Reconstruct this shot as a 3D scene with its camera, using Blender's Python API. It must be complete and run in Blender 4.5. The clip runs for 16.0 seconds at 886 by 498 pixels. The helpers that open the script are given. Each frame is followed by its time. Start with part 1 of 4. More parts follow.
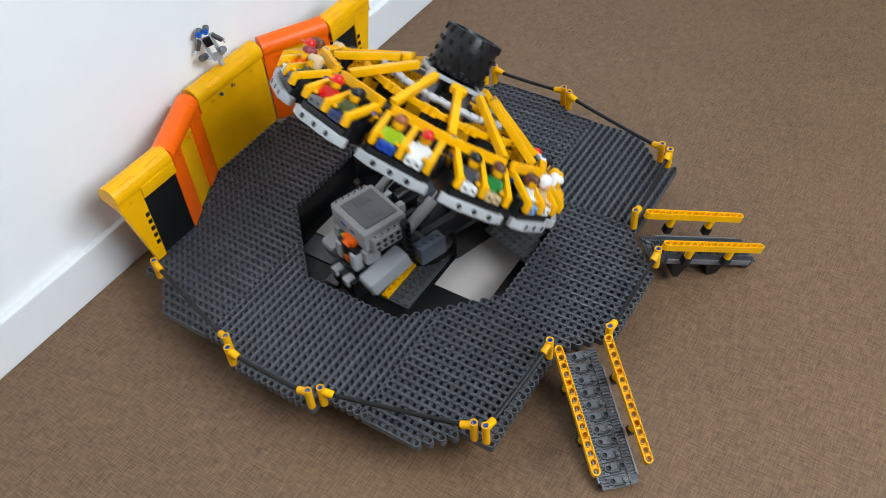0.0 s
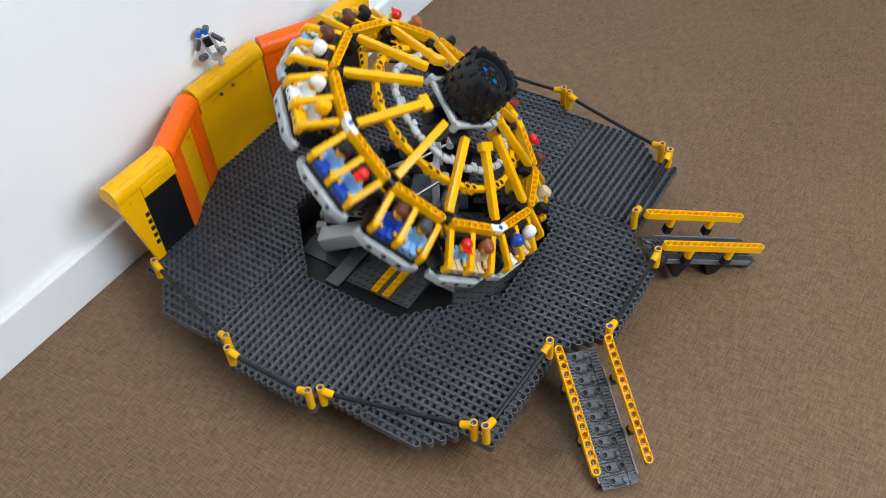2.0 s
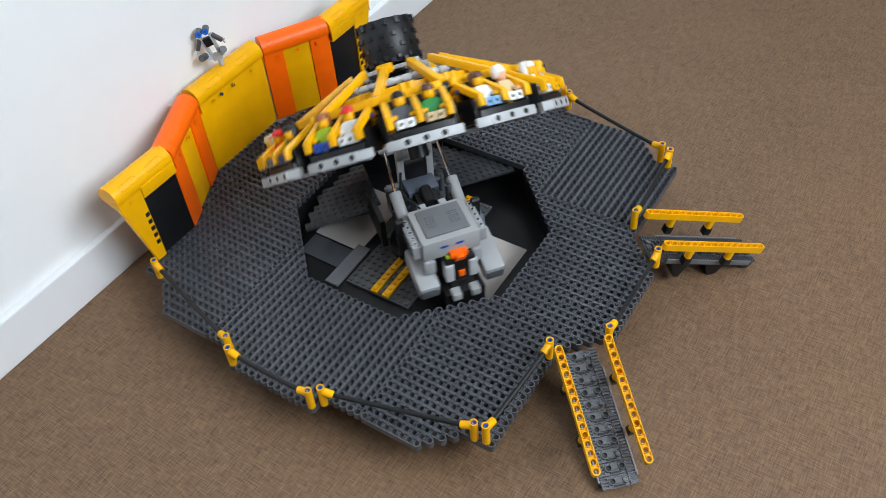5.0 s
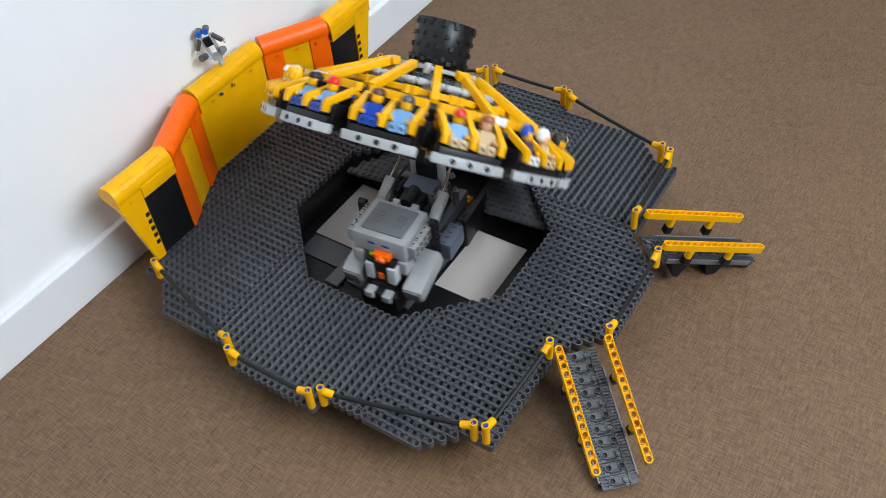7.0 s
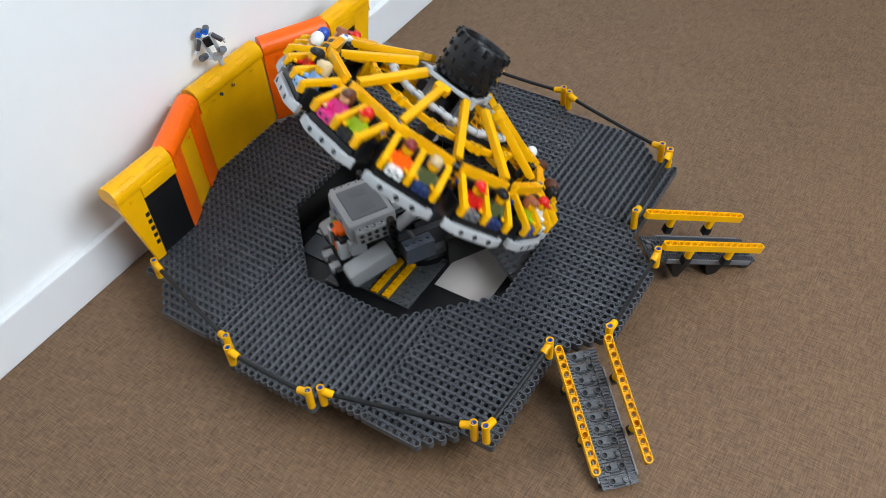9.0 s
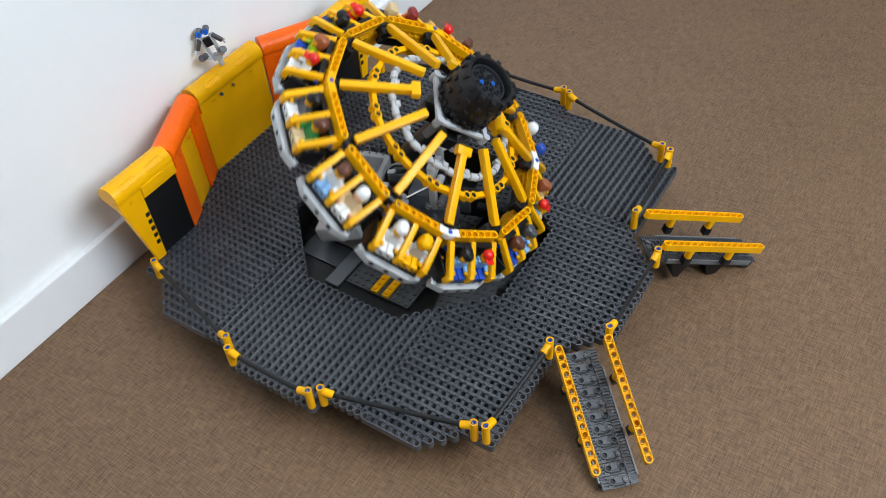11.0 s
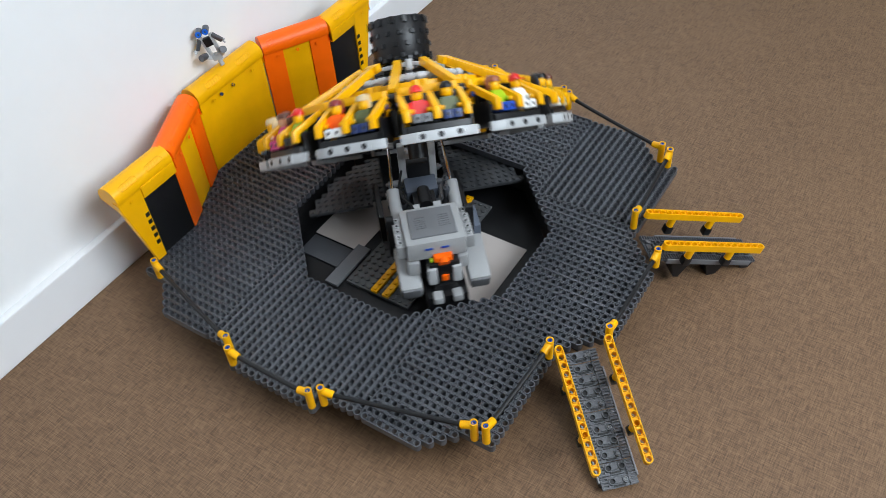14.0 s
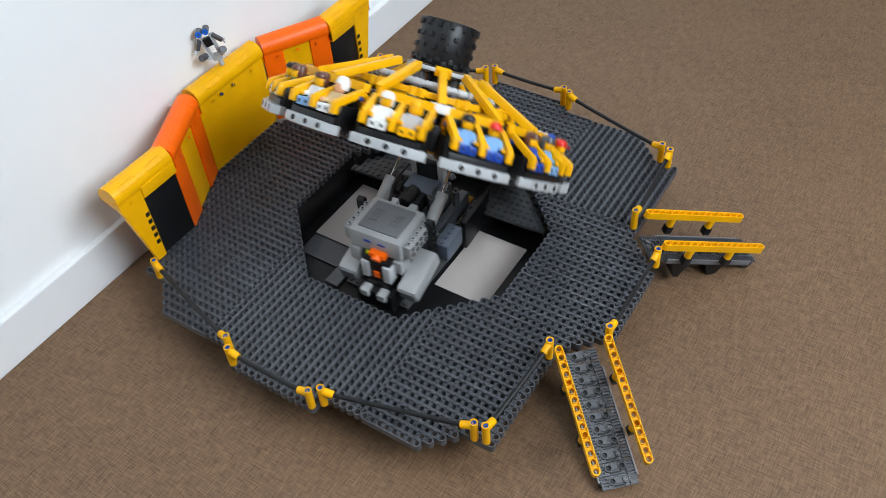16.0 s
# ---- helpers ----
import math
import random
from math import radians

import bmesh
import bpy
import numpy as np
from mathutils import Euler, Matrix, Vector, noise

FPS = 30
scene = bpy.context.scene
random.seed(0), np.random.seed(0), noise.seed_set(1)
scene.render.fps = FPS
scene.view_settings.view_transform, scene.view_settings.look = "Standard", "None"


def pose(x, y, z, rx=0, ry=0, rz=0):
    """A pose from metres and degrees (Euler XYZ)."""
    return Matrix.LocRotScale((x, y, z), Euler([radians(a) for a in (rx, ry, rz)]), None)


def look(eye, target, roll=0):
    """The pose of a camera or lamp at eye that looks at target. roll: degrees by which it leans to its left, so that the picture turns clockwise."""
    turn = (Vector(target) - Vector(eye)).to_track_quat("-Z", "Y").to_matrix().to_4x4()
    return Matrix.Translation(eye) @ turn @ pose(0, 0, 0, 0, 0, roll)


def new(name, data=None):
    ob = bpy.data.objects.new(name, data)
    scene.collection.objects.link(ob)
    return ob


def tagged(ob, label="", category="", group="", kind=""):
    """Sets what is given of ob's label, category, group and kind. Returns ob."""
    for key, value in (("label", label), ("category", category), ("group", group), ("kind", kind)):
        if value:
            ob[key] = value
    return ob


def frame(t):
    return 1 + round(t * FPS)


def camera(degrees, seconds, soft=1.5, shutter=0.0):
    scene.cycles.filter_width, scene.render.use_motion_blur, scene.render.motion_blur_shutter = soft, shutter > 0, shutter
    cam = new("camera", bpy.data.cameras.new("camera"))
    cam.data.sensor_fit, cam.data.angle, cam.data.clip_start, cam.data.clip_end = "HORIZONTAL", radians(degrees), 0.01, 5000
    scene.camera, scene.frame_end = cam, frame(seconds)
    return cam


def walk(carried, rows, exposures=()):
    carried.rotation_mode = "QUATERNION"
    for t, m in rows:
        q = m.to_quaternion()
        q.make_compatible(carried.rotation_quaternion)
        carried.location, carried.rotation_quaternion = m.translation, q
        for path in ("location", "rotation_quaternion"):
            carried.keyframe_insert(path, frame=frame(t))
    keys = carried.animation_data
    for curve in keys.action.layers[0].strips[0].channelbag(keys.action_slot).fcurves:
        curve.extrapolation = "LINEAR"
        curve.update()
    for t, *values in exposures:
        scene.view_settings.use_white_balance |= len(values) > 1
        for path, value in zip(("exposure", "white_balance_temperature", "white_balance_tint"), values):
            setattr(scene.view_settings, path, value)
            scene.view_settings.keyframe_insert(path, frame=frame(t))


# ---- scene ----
cam = camera(53.469, 16.0, soft=0.6, shutter=0.35)
DZ = 0.046          # deck top above the floor
STUD = 0.008
CX, CY = -19 * STUD, 29.5 * STUD     # middle of the round deck
walk(cam, [(0.0, look((0.2688, -0.3088, 0.7115), (-0.1045, 0.2078, 0.0460), -4.854)), (16.0, look((0.2688, -0.3088, 0.7115), (-0.1045, 0.2078, 0.0460), -4.854))])

# ---------------------------------------------------------------- light
world = bpy.data.worlds.new("world")
scene.world = world
world.use_nodes = True
nt = world.node_tree
sky = nt.nodes.new("ShaderNodeTexSky")
sky.sky_type = "NISHITA"
sky.sun_disc = False
sky.sun_elevation, sky.sun_rotation = radians(52), radians(66)
nt.links.new(sky.outputs[0], nt.nodes["Background"].inputs[0])
nt.nodes["Background"].inputs[1].default_value = 0.12
sun_data = bpy.data.lights.new("sun", "SUN")
sun_data.energy, sun_data.angle, sun_data.color = 1.0, radians(25), (1.0, 0.95, 0.88)
sun = new("sun", sun_data)
sun.matrix_basis = look((1.6, 0.7, 2.2), (0, 0.1, 0))


# openings in the walls: from, to, sill, head and watts of daylight
# the north one is an added weak fill for gloss on the deck
FILL_NORTH = (-0.36, 0.20, 1.00, 2.25, 2.0)
WINDOW_EAST = (-0.50, 0.95, 1.15, 2.40, 78.0)


# ---------------------------------------------------------------- materials
def mat(name, color, rough=0.4, metal=0.0, vary=0.12, grain=900.0, bump=0.05, spec=0.5, alpha=1.0, trans=0.0):
    m = bpy.data.materials.new(name)
    m.use_nodes = True
    t = m.node_tree
    b = t.nodes["Principled BSDF"]
    b.inputs["Roughness"].default_value = rough
    b.inputs["Metallic"].default_value = metal
    b.inputs["Specular IOR Level"].default_value = spec
    b.inputs["Transmission Weight"].default_value = trans
    co = t.nodes.new("ShaderNodeTexCoord")
    n1 = t.nodes.new("ShaderNodeTexNoise")
    n1.inputs["Scale"].default_value = 38.0
    n1.inputs["Detail"].default_value = 4.0
    n2 = t.nodes.new("ShaderNodeTexNoise")
    n2.inputs["Scale"].default_value = grain
    n2.inputs["Detail"].default_value = 3.0
    for n in (n1, n2):
        t.links.new(co.outputs["Object"], n.inputs["Vector"])
    info = t.nodes.new("ShaderNodeObjectInfo")
    mul = t.nodes.new("ShaderNodeMath")
    mul.operation = "MULTIPLY_ADD"
    t.links.new(info.outputs["Random"], mul.inputs[0])
    mul.inputs[1].default_value = 0.5
    t.links.new(n1.outputs["Fac"], mul.inputs[2])
    ramp = t.nodes.new("ShaderNodeMapRange")
    t.links.new(mul.outputs[0], ramp.inputs["Value"])
    ramp.inputs["From Min"].default_value, ramp.inputs["From Max"].default_value = 0.3, 1.2
    ramp.inputs["To Min"].default_value, ramp.inputs["To Max"].default_value = 1 - vary, 1 + vary
    vm = t.nodes.new("ShaderNodeVectorMath")
    vm.operation = "SCALE"
    vm.inputs[0].default_value = color[:3]
    t.links.new(ramp.outputs[0], vm.inputs["Scale"])
    t.links.new(vm.outputs[0], b.inputs["Base Color"])
    rr = t.nodes.new("ShaderNodeMapRange")
    t.links.new(n1.outputs["Fac"], rr.inputs["Value"])
    rr.inputs["To Min"].default_value, rr.inputs["To Max"].default_value = max(rough - 0.08, 0.02), min(rough + 0.12, 1)
    t.links.new(rr.outputs[0], b.inputs["Roughness"])
    bp = t.nodes.new("ShaderNodeBump")
    bp.inputs["Strength"].default_value = bump
    bp.inputs["Distance"].default_value = 0.0004
    t.links.new(n2.outputs["Fac"], bp.inputs["Height"])
    t.links.new(bp.outputs[0], b.inputs["Normal"])
    return m


YELLOW = mat("yellow_plastic", (0.88, 0.425, 0.001), 0.30, spec=0.28)
ORANGE = mat("orange_plastic", (1.0, 0.138, 0.001), 0.36, spec=0.3)
DARK = mat("dark_grey_plastic", (0.064, 0.068, 0.079), 0.33, vary=0.2, spec=0.75)
BLACK = mat("black_plastic", (0.007, 0.007, 0.008), 0.36, spec=0.4)
HUBBLACK = mat("hub_black_plastic", (0.020, 0.021, 0.024), 0.30)
RUBBER = mat("black_rubber", (0.010, 0.010, 0.011), 0.36, bump=0.15, spec=0.35)
GREY = mat("light_grey_plastic", (0.44, 0.45, 0.46), 0.35)
PLATEGREY = mat("plate_grey_plastic", (0.075, 0.077, 0.080), 0.4)
BOXGREY = mat("box_grey_plastic", (0.35, 0.355, 0.36), 0.38)
WINGGREY = mat("wing_grey_plastic", (0.040, 0.042, 0.046), 0.4)
MIDGREY = mat("mid_grey_plastic", (0.15, 0.155, 0.165), 0.45)
WHITE = mat("white_plastic", (0.8, 0.8, 0.78), 0.35, vary=0.04)
RED = mat("red_plastic", (0.65, 0.012, 0.008), 0.3)
BLUE = mat("blue_plastic", (0.01, 0.06, 0.38), 0.3)
LBLUE = mat("light_blue_plastic", (0.22, 0.42, 0.70), 0.3)
GREEN = mat("green_plastic", (0.02, 0.22, 0.05), 0.3)
LIME = mat("lime_plastic", (0.35, 0.5, 0.01), 0.3)
BROWN = mat("brown_plastic", (0.11, 0.035, 0.018), 0.35)
TAN = mat("tan_plastic", (0.62, 0.46, 0.25), 0.35)
FLESH = mat("flesh_plastic", (0.70, 0.36, 0.20), 0.35)
RUST = mat("rust_plastic", (0.30, 0.085, 0.03), 0.35)
MAROON = mat("maroon_plastic", (0.22, 0.02, 0.02), 0.35)
OLIVE = mat("olive_plastic", (0.10, 0.12, 0.04), 0.35)
NAVY = mat("navy_plastic", (0.02, 0.04, 0.14), 0.35)
PURPLE = mat("purple_plastic", (0.07, 0.03, 0.09), 0.35)
BLUEGREY = mat("blue_grey_plastic", (0.11, 0.13, 0.17), 0.4)
BRIGHTBLUE = mat("bright_blue_plastic", (0.01, 0.14, 0.65), 0.3)
PINK = mat("pink_plastic", (0.65, 0.03, 0.22), 0.35)
CHROME = mat("polished_metal", (0.7, 0.7, 0.7), 0.15, 1.0, vary=0.02)
PAPER = mat("paper", (0.50, 0.45, 0.42), 0.9, vary=0.05)
WALLPAINT = mat("wall_paint", (0.87, 0.87, 0.87), 0.75, vary=0.015, grain=160, bump=0.08)
CEILPAINT = mat("ceiling_paint", (0.70, 0.70, 0.70), 0.9, vary=0.02, grain=160)
# for the unseen walls: dark, so that little light bounces back
UNSEENPAINT = mat("unseen_wall_paint", (0.24, 0.22, 0.20), 0.8, vary=0.03, grain=160, bump=0.08)
TRIM = mat("trim_paint", (0.80, 0.80, 0.81), 0.45, vary=0.015)


def floor_material():
    """Brown woven vinyl: crossing threads over slow stains."""
    m = bpy.data.materials.new("woven_vinyl")
    m.use_nodes = True
    t = m.node_tree
    b = t.nodes["Principled BSDF"]
    co = t.nodes.new("ShaderNodeTexCoord")
    outs = []
    for sx, sy in ((1100.0, 42.0), (42.0, 1100.0), (700.0, 90.0), (90.0, 700.0)):
        mp = t.nodes.new("ShaderNodeMapping")
        mp.inputs["Scale"].default_value = (sx, sy, 1)
        mp.inputs["Rotation"].default_value = (0, 0, radians(7))
        t.links.new(co.outputs["Object"], mp.inputs["Vector"])
        n = t.nodes.new("ShaderNodeTexNoise")
        n.inputs["Scale"].default_value = 1.0
        n.inputs["Detail"].default_value = 3.0
        t.links.new(mp.outputs[0], n.inputs["Vector"])
        outs.append(n.outputs["Fac"])
    total = outs[0]
    for o in outs[1:]:
        a = t.nodes.new("ShaderNodeMath")
        t.links.new(total, a.inputs[0])
        t.links.new(o, a.inputs[1])
        total = a.outputs[0]
    big = t.nodes.new("ShaderNodeTexNoise")
    big.inputs["Scale"].default_value = 6.0
    t.links.new(co.outputs["Object"], big.inputs["Vector"])
    a = t.nodes.new("ShaderNodeMath")
    a.operation = "MULTIPLY_ADD"
    t.links.new(big.outputs["Fac"], a.inputs[0])
    a.inputs[1].default_value = 0.25
    t.links.new(total, a.inputs[2])
    cr = t.nodes.new("ShaderNodeValToRGB")
    mr = t.nodes.new("ShaderNodeMapRange")
    t.links.new(a.outputs[0], mr.inputs["Value"])
    mr.inputs["From Min"].default_value, mr.inputs["From Max"].default_value = 1.62, 2.62
    t.links.new(mr.outputs[0], cr.inputs[0])
    cr.color_ramp.elements[0].color = (0.070, 0.034, 0.016, 1)
    cr.color_ramp.elements[1].color = (0.245, 0.143, 0.074, 1)
    t.links.new(cr.outputs[0], b.inputs["Base Color"])
    b.inputs["Roughness"].default_value = 0.58
    bp = t.nodes.new("ShaderNodeBump")
    bp.inputs["Strength"].default_value = 0.3
    bp.inputs["Distance"].default_value = 0.0006
    t.links.new(total, bp.inputs["Height"])
    t.links.new(bp.outputs[0], b.inputs["Normal"])
    return m


FLOORMAT = floor_material()


# ---------------------------------------------------------------- mesh helpers
def mesh_of(bm, material, name="mesh", smooth=None):
    me = bpy.data.meshes.new(name)
    bmesh.ops.recalc_face_normals(bm, faces=bm.faces)
    bm.to_mesh(me)
    bm.free()
    me.materials.append(material)
    if smooth:
        me.shade_smooth()
        me.set_sharp_from_angle(angle=radians(smooth))
    return me


def part(name, bm, material, parent, label="", m=None, smooth=35):
    me = bm if isinstance(bm, bpy.types.Mesh) else mesh_of(bm, material, name, smooth)
    ob = new(name, me)
    ob.parent = parent
    if m is not None:
        ob.matrix_basis = m
    if label:
        ob["label"] = label
    return ob


def thing(name, label, category, group="", kind="", m=None):
    e = new(name)
    e.empty_display_size = 0.01
    if m is not None:
        e.matrix_basis = m
    return tagged(e, label, category, group, kind)


def box(bm, x0, x1, y0, y1, z0, z1, m=None, bevel=0.0):
    geo = bmesh.ops.create_cube(bm, size=1)
    vs = geo["verts"]
    for v in vs:
        v.co = Vector(((x0 + x1) / 2 + v.co.x * (x1 - x0), (y0 + y1) / 2 + v.co.y * (y1 - y0), (z0 + z1) / 2 + v.co.z * (z1 - z0)))
    if bevel:
        es = {e for v in vs for e in v.link_edges}
        r = bmesh.ops.bevel(bm, geom=list(es), offset=bevel, segments=2, profile=0.6, affect="EDGES")
        vs = list({v for f in r["faces"] for v in f.verts} | {v for v in vs if v.is_valid})
    if m is not None:
        bmesh.ops.transform(bm, matrix=m, verts=vs)
    return bm


def cyl(bm, r, p, q, seg=16, r2=None):
    p, q = Vector(p), Vector(q)
    d = q - p
    m = Matrix.Translation((p + q) / 2) @ d.to_track_quat("Z", "Y").to_matrix().to_4x4()
    bmesh.ops.create_cone(bm, cap_ends=True, segments=seg, radius1=r, radius2=r if r2 is None else r2, depth=d.length, matrix=m)
    return bm


def lathe(bm, profile, seg=24, m=None):
    """Turns (radius, height) pairs about z."""
    rings = []
    for r, z in profile:
        rings.append([bm.verts.new((r * math.cos(a), r * math.sin(a), z)) for a in (2 * math.pi * k / seg for k in range(seg))])
    for a, b in zip(rings, rings[1:]):
        for k in range(seg):
            bm.faces.new((a[k], a[(k + 1) % seg], b[(k + 1) % seg], b[k]))
    if m is not None:
        bmesh.ops.transform(bm, matrix=m, verts=[v for r in rings for v in r])
    return bm


def tube(pts, r, seg=10):
    """A round tube through pts, in one piece."""
    bm = bmesh.new()
    rings = []
    for k, p in enumerate(pts):
        d = (pts[min(k + 1, len(pts) - 1)] - pts[max(k - 1, 0)]).normalized()
        m = Matrix.Translation(p) @ d.to_track_quat("Z", "Y").to_matrix().to_4x4()
        rings.append([bm.verts.new(m @ Vector((r * math.cos(a), r * math.sin(a), 0))) for a in (2 * math.pi * i / seg for i in range(seg))])
    for a, b in zip(rings, rings[1:]):
        for i in range(seg):
            bm.faces.new((a[i], a[(i + 1) % seg], b[(i + 1) % seg], b[i]))
    bm.faces.new(rings[0][::-1])
    bm.faces.new(rings[-1])
    return bm


def prism(bm, pts, z0, z1, m=None):
    """Upright prism over the outline pts."""
    lo = [bm.verts.new((x, y, z0)) for x, y in pts]
    hi = [bm.verts.new((x, y, z1)) for x, y in pts]
    n = len(pts)
    for k in range(n):
        bm.faces.new((lo[k], lo[(k + 1) % n], hi[(k + 1) % n], hi[k]))
    bm.faces.new(hi)
    bm.faces.new(lo[::-1])
    if m is not None:
        bmesh.ops.transform(bm, matrix=m, verts=lo + hi)
    return bm


QUARTER = (0.0, 18.0, 36.87, 43.53, 60.0, 75.0)
ANGLES = [radians(a) for a in QUARTER + (90.0,) + tuple(180 - a for a in QUARTER[::-1])]
ANGLES = ANGLES[:-1] + [a + math.pi for a in ANGLES[:-1]]


def beam_geometry(bm, n, m=None, bottom=True, depth=0.0076):
    """A rounded beam of n holes along x, holes upright, top at z = 0, first hole at the origin.
    A collar stands round each hole, a rail runs along each edge, and pockets lie between them."""
    P, H, W = STUD, 0.00245, 0.00382
    COLLAR, RAIL, POCKET = 0.00315, 0.00305, -0.0018
    seg = len(ANGLES)
    made = []
    for c in range(n):
        x0 = c * P
        rings = [[] for _ in range(8)]
        for a in ANGLES:
            ca, sa = math.cos(a), math.sin(a)
            if (c == 0 and ca < -1e-6) or (c == n - 1 and ca > 1e-6):
                rows = [(H, -depth), (H, -0.0004), (H + 0.0003, 0)] + [(COLLAR, 0)] * 4 + [(W, 0)]
            else:
                edge = P / 2 / max(abs(ca), 1e-9)
                out = min(edge, W / max(abs(sa), 1e-9))
                inner = min(edge, RAIL / max(abs(sa), 1e-9))
                top = POCKET if out < inner + 1e-6 and abs(sa) < 0.59 else 0.0
                if inner <= COLLAR:
                    rows = [(H, -depth), (H, -0.0004), (H + 0.0003, 0)] + [(COLLAR, 0)] * 4 + [(out, 0)]
                else:
                    rows = [(H, -depth), (H, -0.0004), (H + 0.0003, 0), (COLLAR, 0), (COLLAR + 0.0001, POCKET), (inner, POCKET), (inner, top), (out, top)]
            for ring, (r, z) in zip(rings, rows):
                ring.append(bm.verts.new((x0 + r * ca, r * sa, z)))
        rings.append([bm.verts.new((v.co.x, v.co.y, -depth)) for v in rings[7]])
        for a in range(9 if bottom else 8):
            b = (a + 1) % 9
            for k in range(seg):
                k2 = (k + 1) % seg
                if a == 7:
                    mid = (rings[7][k].co.x + rings[7][k2].co.x) / 2 - x0
                    if abs(mid) > P / 2 - 1e-5 and not (c == 0 and mid < 0) and not (c == n - 1 and mid > 0):
                        continue
                quad = (rings[a][k], rings[a][k2], rings[b][k2], rings[b][k])
                if (quad[0].co - quad[3].co).length < 1e-6 and (quad[1].co - quad[2].co).length < 1e-6:
                    continue
                bm.faces.new(quad)
        made += [v for r in rings for v in r]
    loose = [v for v in made if not v.link_faces]
    made = [v for v in made if v.link_faces]
    for v in loose:
        bm.verts.remove(v)
    if m is not None:
        bmesh.ops.transform(bm, matrix=m, verts=made)
    return bm


def bar(bm, p, q, w=0.0037, h=0.0037, m=None, bevel=0.0009):
    """A square bar from p to q; its width stays level."""
    p, q = Vector(p), Vector(q)
    d = q - p
    mm = Matrix.Translation(p) @ Matrix.Rotation(math.atan2(d.y, d.x), 4, "Z") @ Matrix.Rotation(-math.atan2(d.z, math.hypot(d.x, d.y)), 4, "Y")
    if m is not None:
        mm = m @ mm
    box(bm, 0, d.length, -w, w, -h, h, m=mm, bevel=bevel)
    return bm


BEAMS = {}


def beam_mesh(n, material, bottom=True):
    key = (n, material.name, bottom)
    if key not in BEAMS:
        bm = bmesh.new()
        beam_geometry(bm, n, bottom=bottom)
        bmesh.ops.remove_doubles(bm, verts=bm.verts, dist=1e-6)
        BEAMS[key] = mesh_of(bm, material, "beam")
    return BEAMS[key]


# ---------------------------------------------------------------- room
def window_and_fill_lamp(size, watts, place, way):
    """Daylight that stands in the east window, and the added fill in the north opening."""
    data = bpy.data.lights.new("window_and_fill_light", "AREA")
    data.shape, data.size, data.size_y, data.energy, data.color = "RECTANGLE", size[0], size[1], watts, (0.80, 0.91, 1.0)
    new("window_and_fill_light", data).matrix_basis = look(place, Vector(place) + Vector(way))


def room():
    wx, ex, sy, ny = -54.45 * STUD, 1.60, -1.9, 1.9
    f = new("floor", mesh_of(box(bmesh.new(), wx, ex, sy, ny, -0.05, 0.0), FLOORMAT))
    tagged(f, "brown woven vinyl floor with a fine crossing grain", "floor", kind="structure")
    w = new("wall_west", mesh_of(box(bmesh.new(), wx - 0.12, wx, sy, ny, -0.05, 2.5), WALLPAINT))
    tagged(w, "plain white painted wall behind the ride", "wall", kind="structure")
    b = new("baseboard", mesh_of(box(bmesh.new(), wx, wx + 0.010, sy, ny, 0.0, 0.058, bevel=0.002), TRIM))
    tagged(b, "white painted skirting board along the wall", "baseboard", kind="structure")
    def pierced(name, label, opening, lo, hi, north):
        wall = thing(name, label, "wall", kind="structure")
        a, b, z0, z1, watts = opening
        at = ny if north else ex
        for u0, u1, w0, w1 in ((lo, a, -0.05, 2.5), (b, hi, -0.05, 2.5), (a, b, -0.05, z0), (a, b, z1, 2.5)):
            span = (u0, u1, at, at + 0.12) if north else (at, at + 0.12, u0, u1)
            part("wall_piece", box(bmesh.new(), *span, w0, w1), UNSEENPAINT, wall)
        mid = ((a + b) / 2, at + 0.06, (z0 + z1) / 2) if north else (at + 0.06, (a + b) / 2, (z0 + z1) / 2)
        window_and_fill_lamp((b - a, z1 - z0), watts, mid, (0, -1, 0) if north else (-1, 0, 0))

    # three walls out of view, added dark to hold down the ambient light
    pierced("unseen_wall_north", "unseen dark wall with an added opening for weak fill light", FILL_NORTH, wx - 0.12, ex + 0.12, True)
    pierced("unseen_wall_east", "unseen dark wall round the window, added to cut bounced light", WINDOW_EAST, sy, ny, False)
    ob = new("wall_south", mesh_of(box(bmesh.new(), wx - 0.12, ex + 0.12, sy - 0.12, sy, -0.05, 2.5), UNSEENPAINT))
    tagged(ob, "plain unseen dark wall, added to cut bounced light", "wall", kind="structure")
    c = new("ceiling", mesh_of(box(bmesh.new(), wx - 0.12, ex + 0.12, sy - 0.12, ny + 0.12, 2.5, 2.6), CEILPAINT))
    tagged(c, "plain white ceiling", "ceiling", kind="structure")


room()


# ---------------------------------------------------------------- deck
def in_deck(i, j):
    a, b = abs(i + 19), abs(j - 29.5)
    if a <= 16 and b <= 16 and a + b <= 23.2:
        return False
    if a <= 6 and b <= 31.5:
        return True
    if a <= 19 and b <= 29.5:
        return True
    if 19 < a <= 22 and a + b <= 48.6:
        return True
    if a <= 26 and b <= 25.5:
        return True
    if i < -45:
        return a <= 31.5 and b <= 17 - (a - 26) * 2 + 0.3
    return 26 < a <= 31 and a + b <= 37.2


def along_y(i, j):
    a = abs(i + 19)
    if a <= 11:
        return j < 29.5
    return j > 41 and i > -8


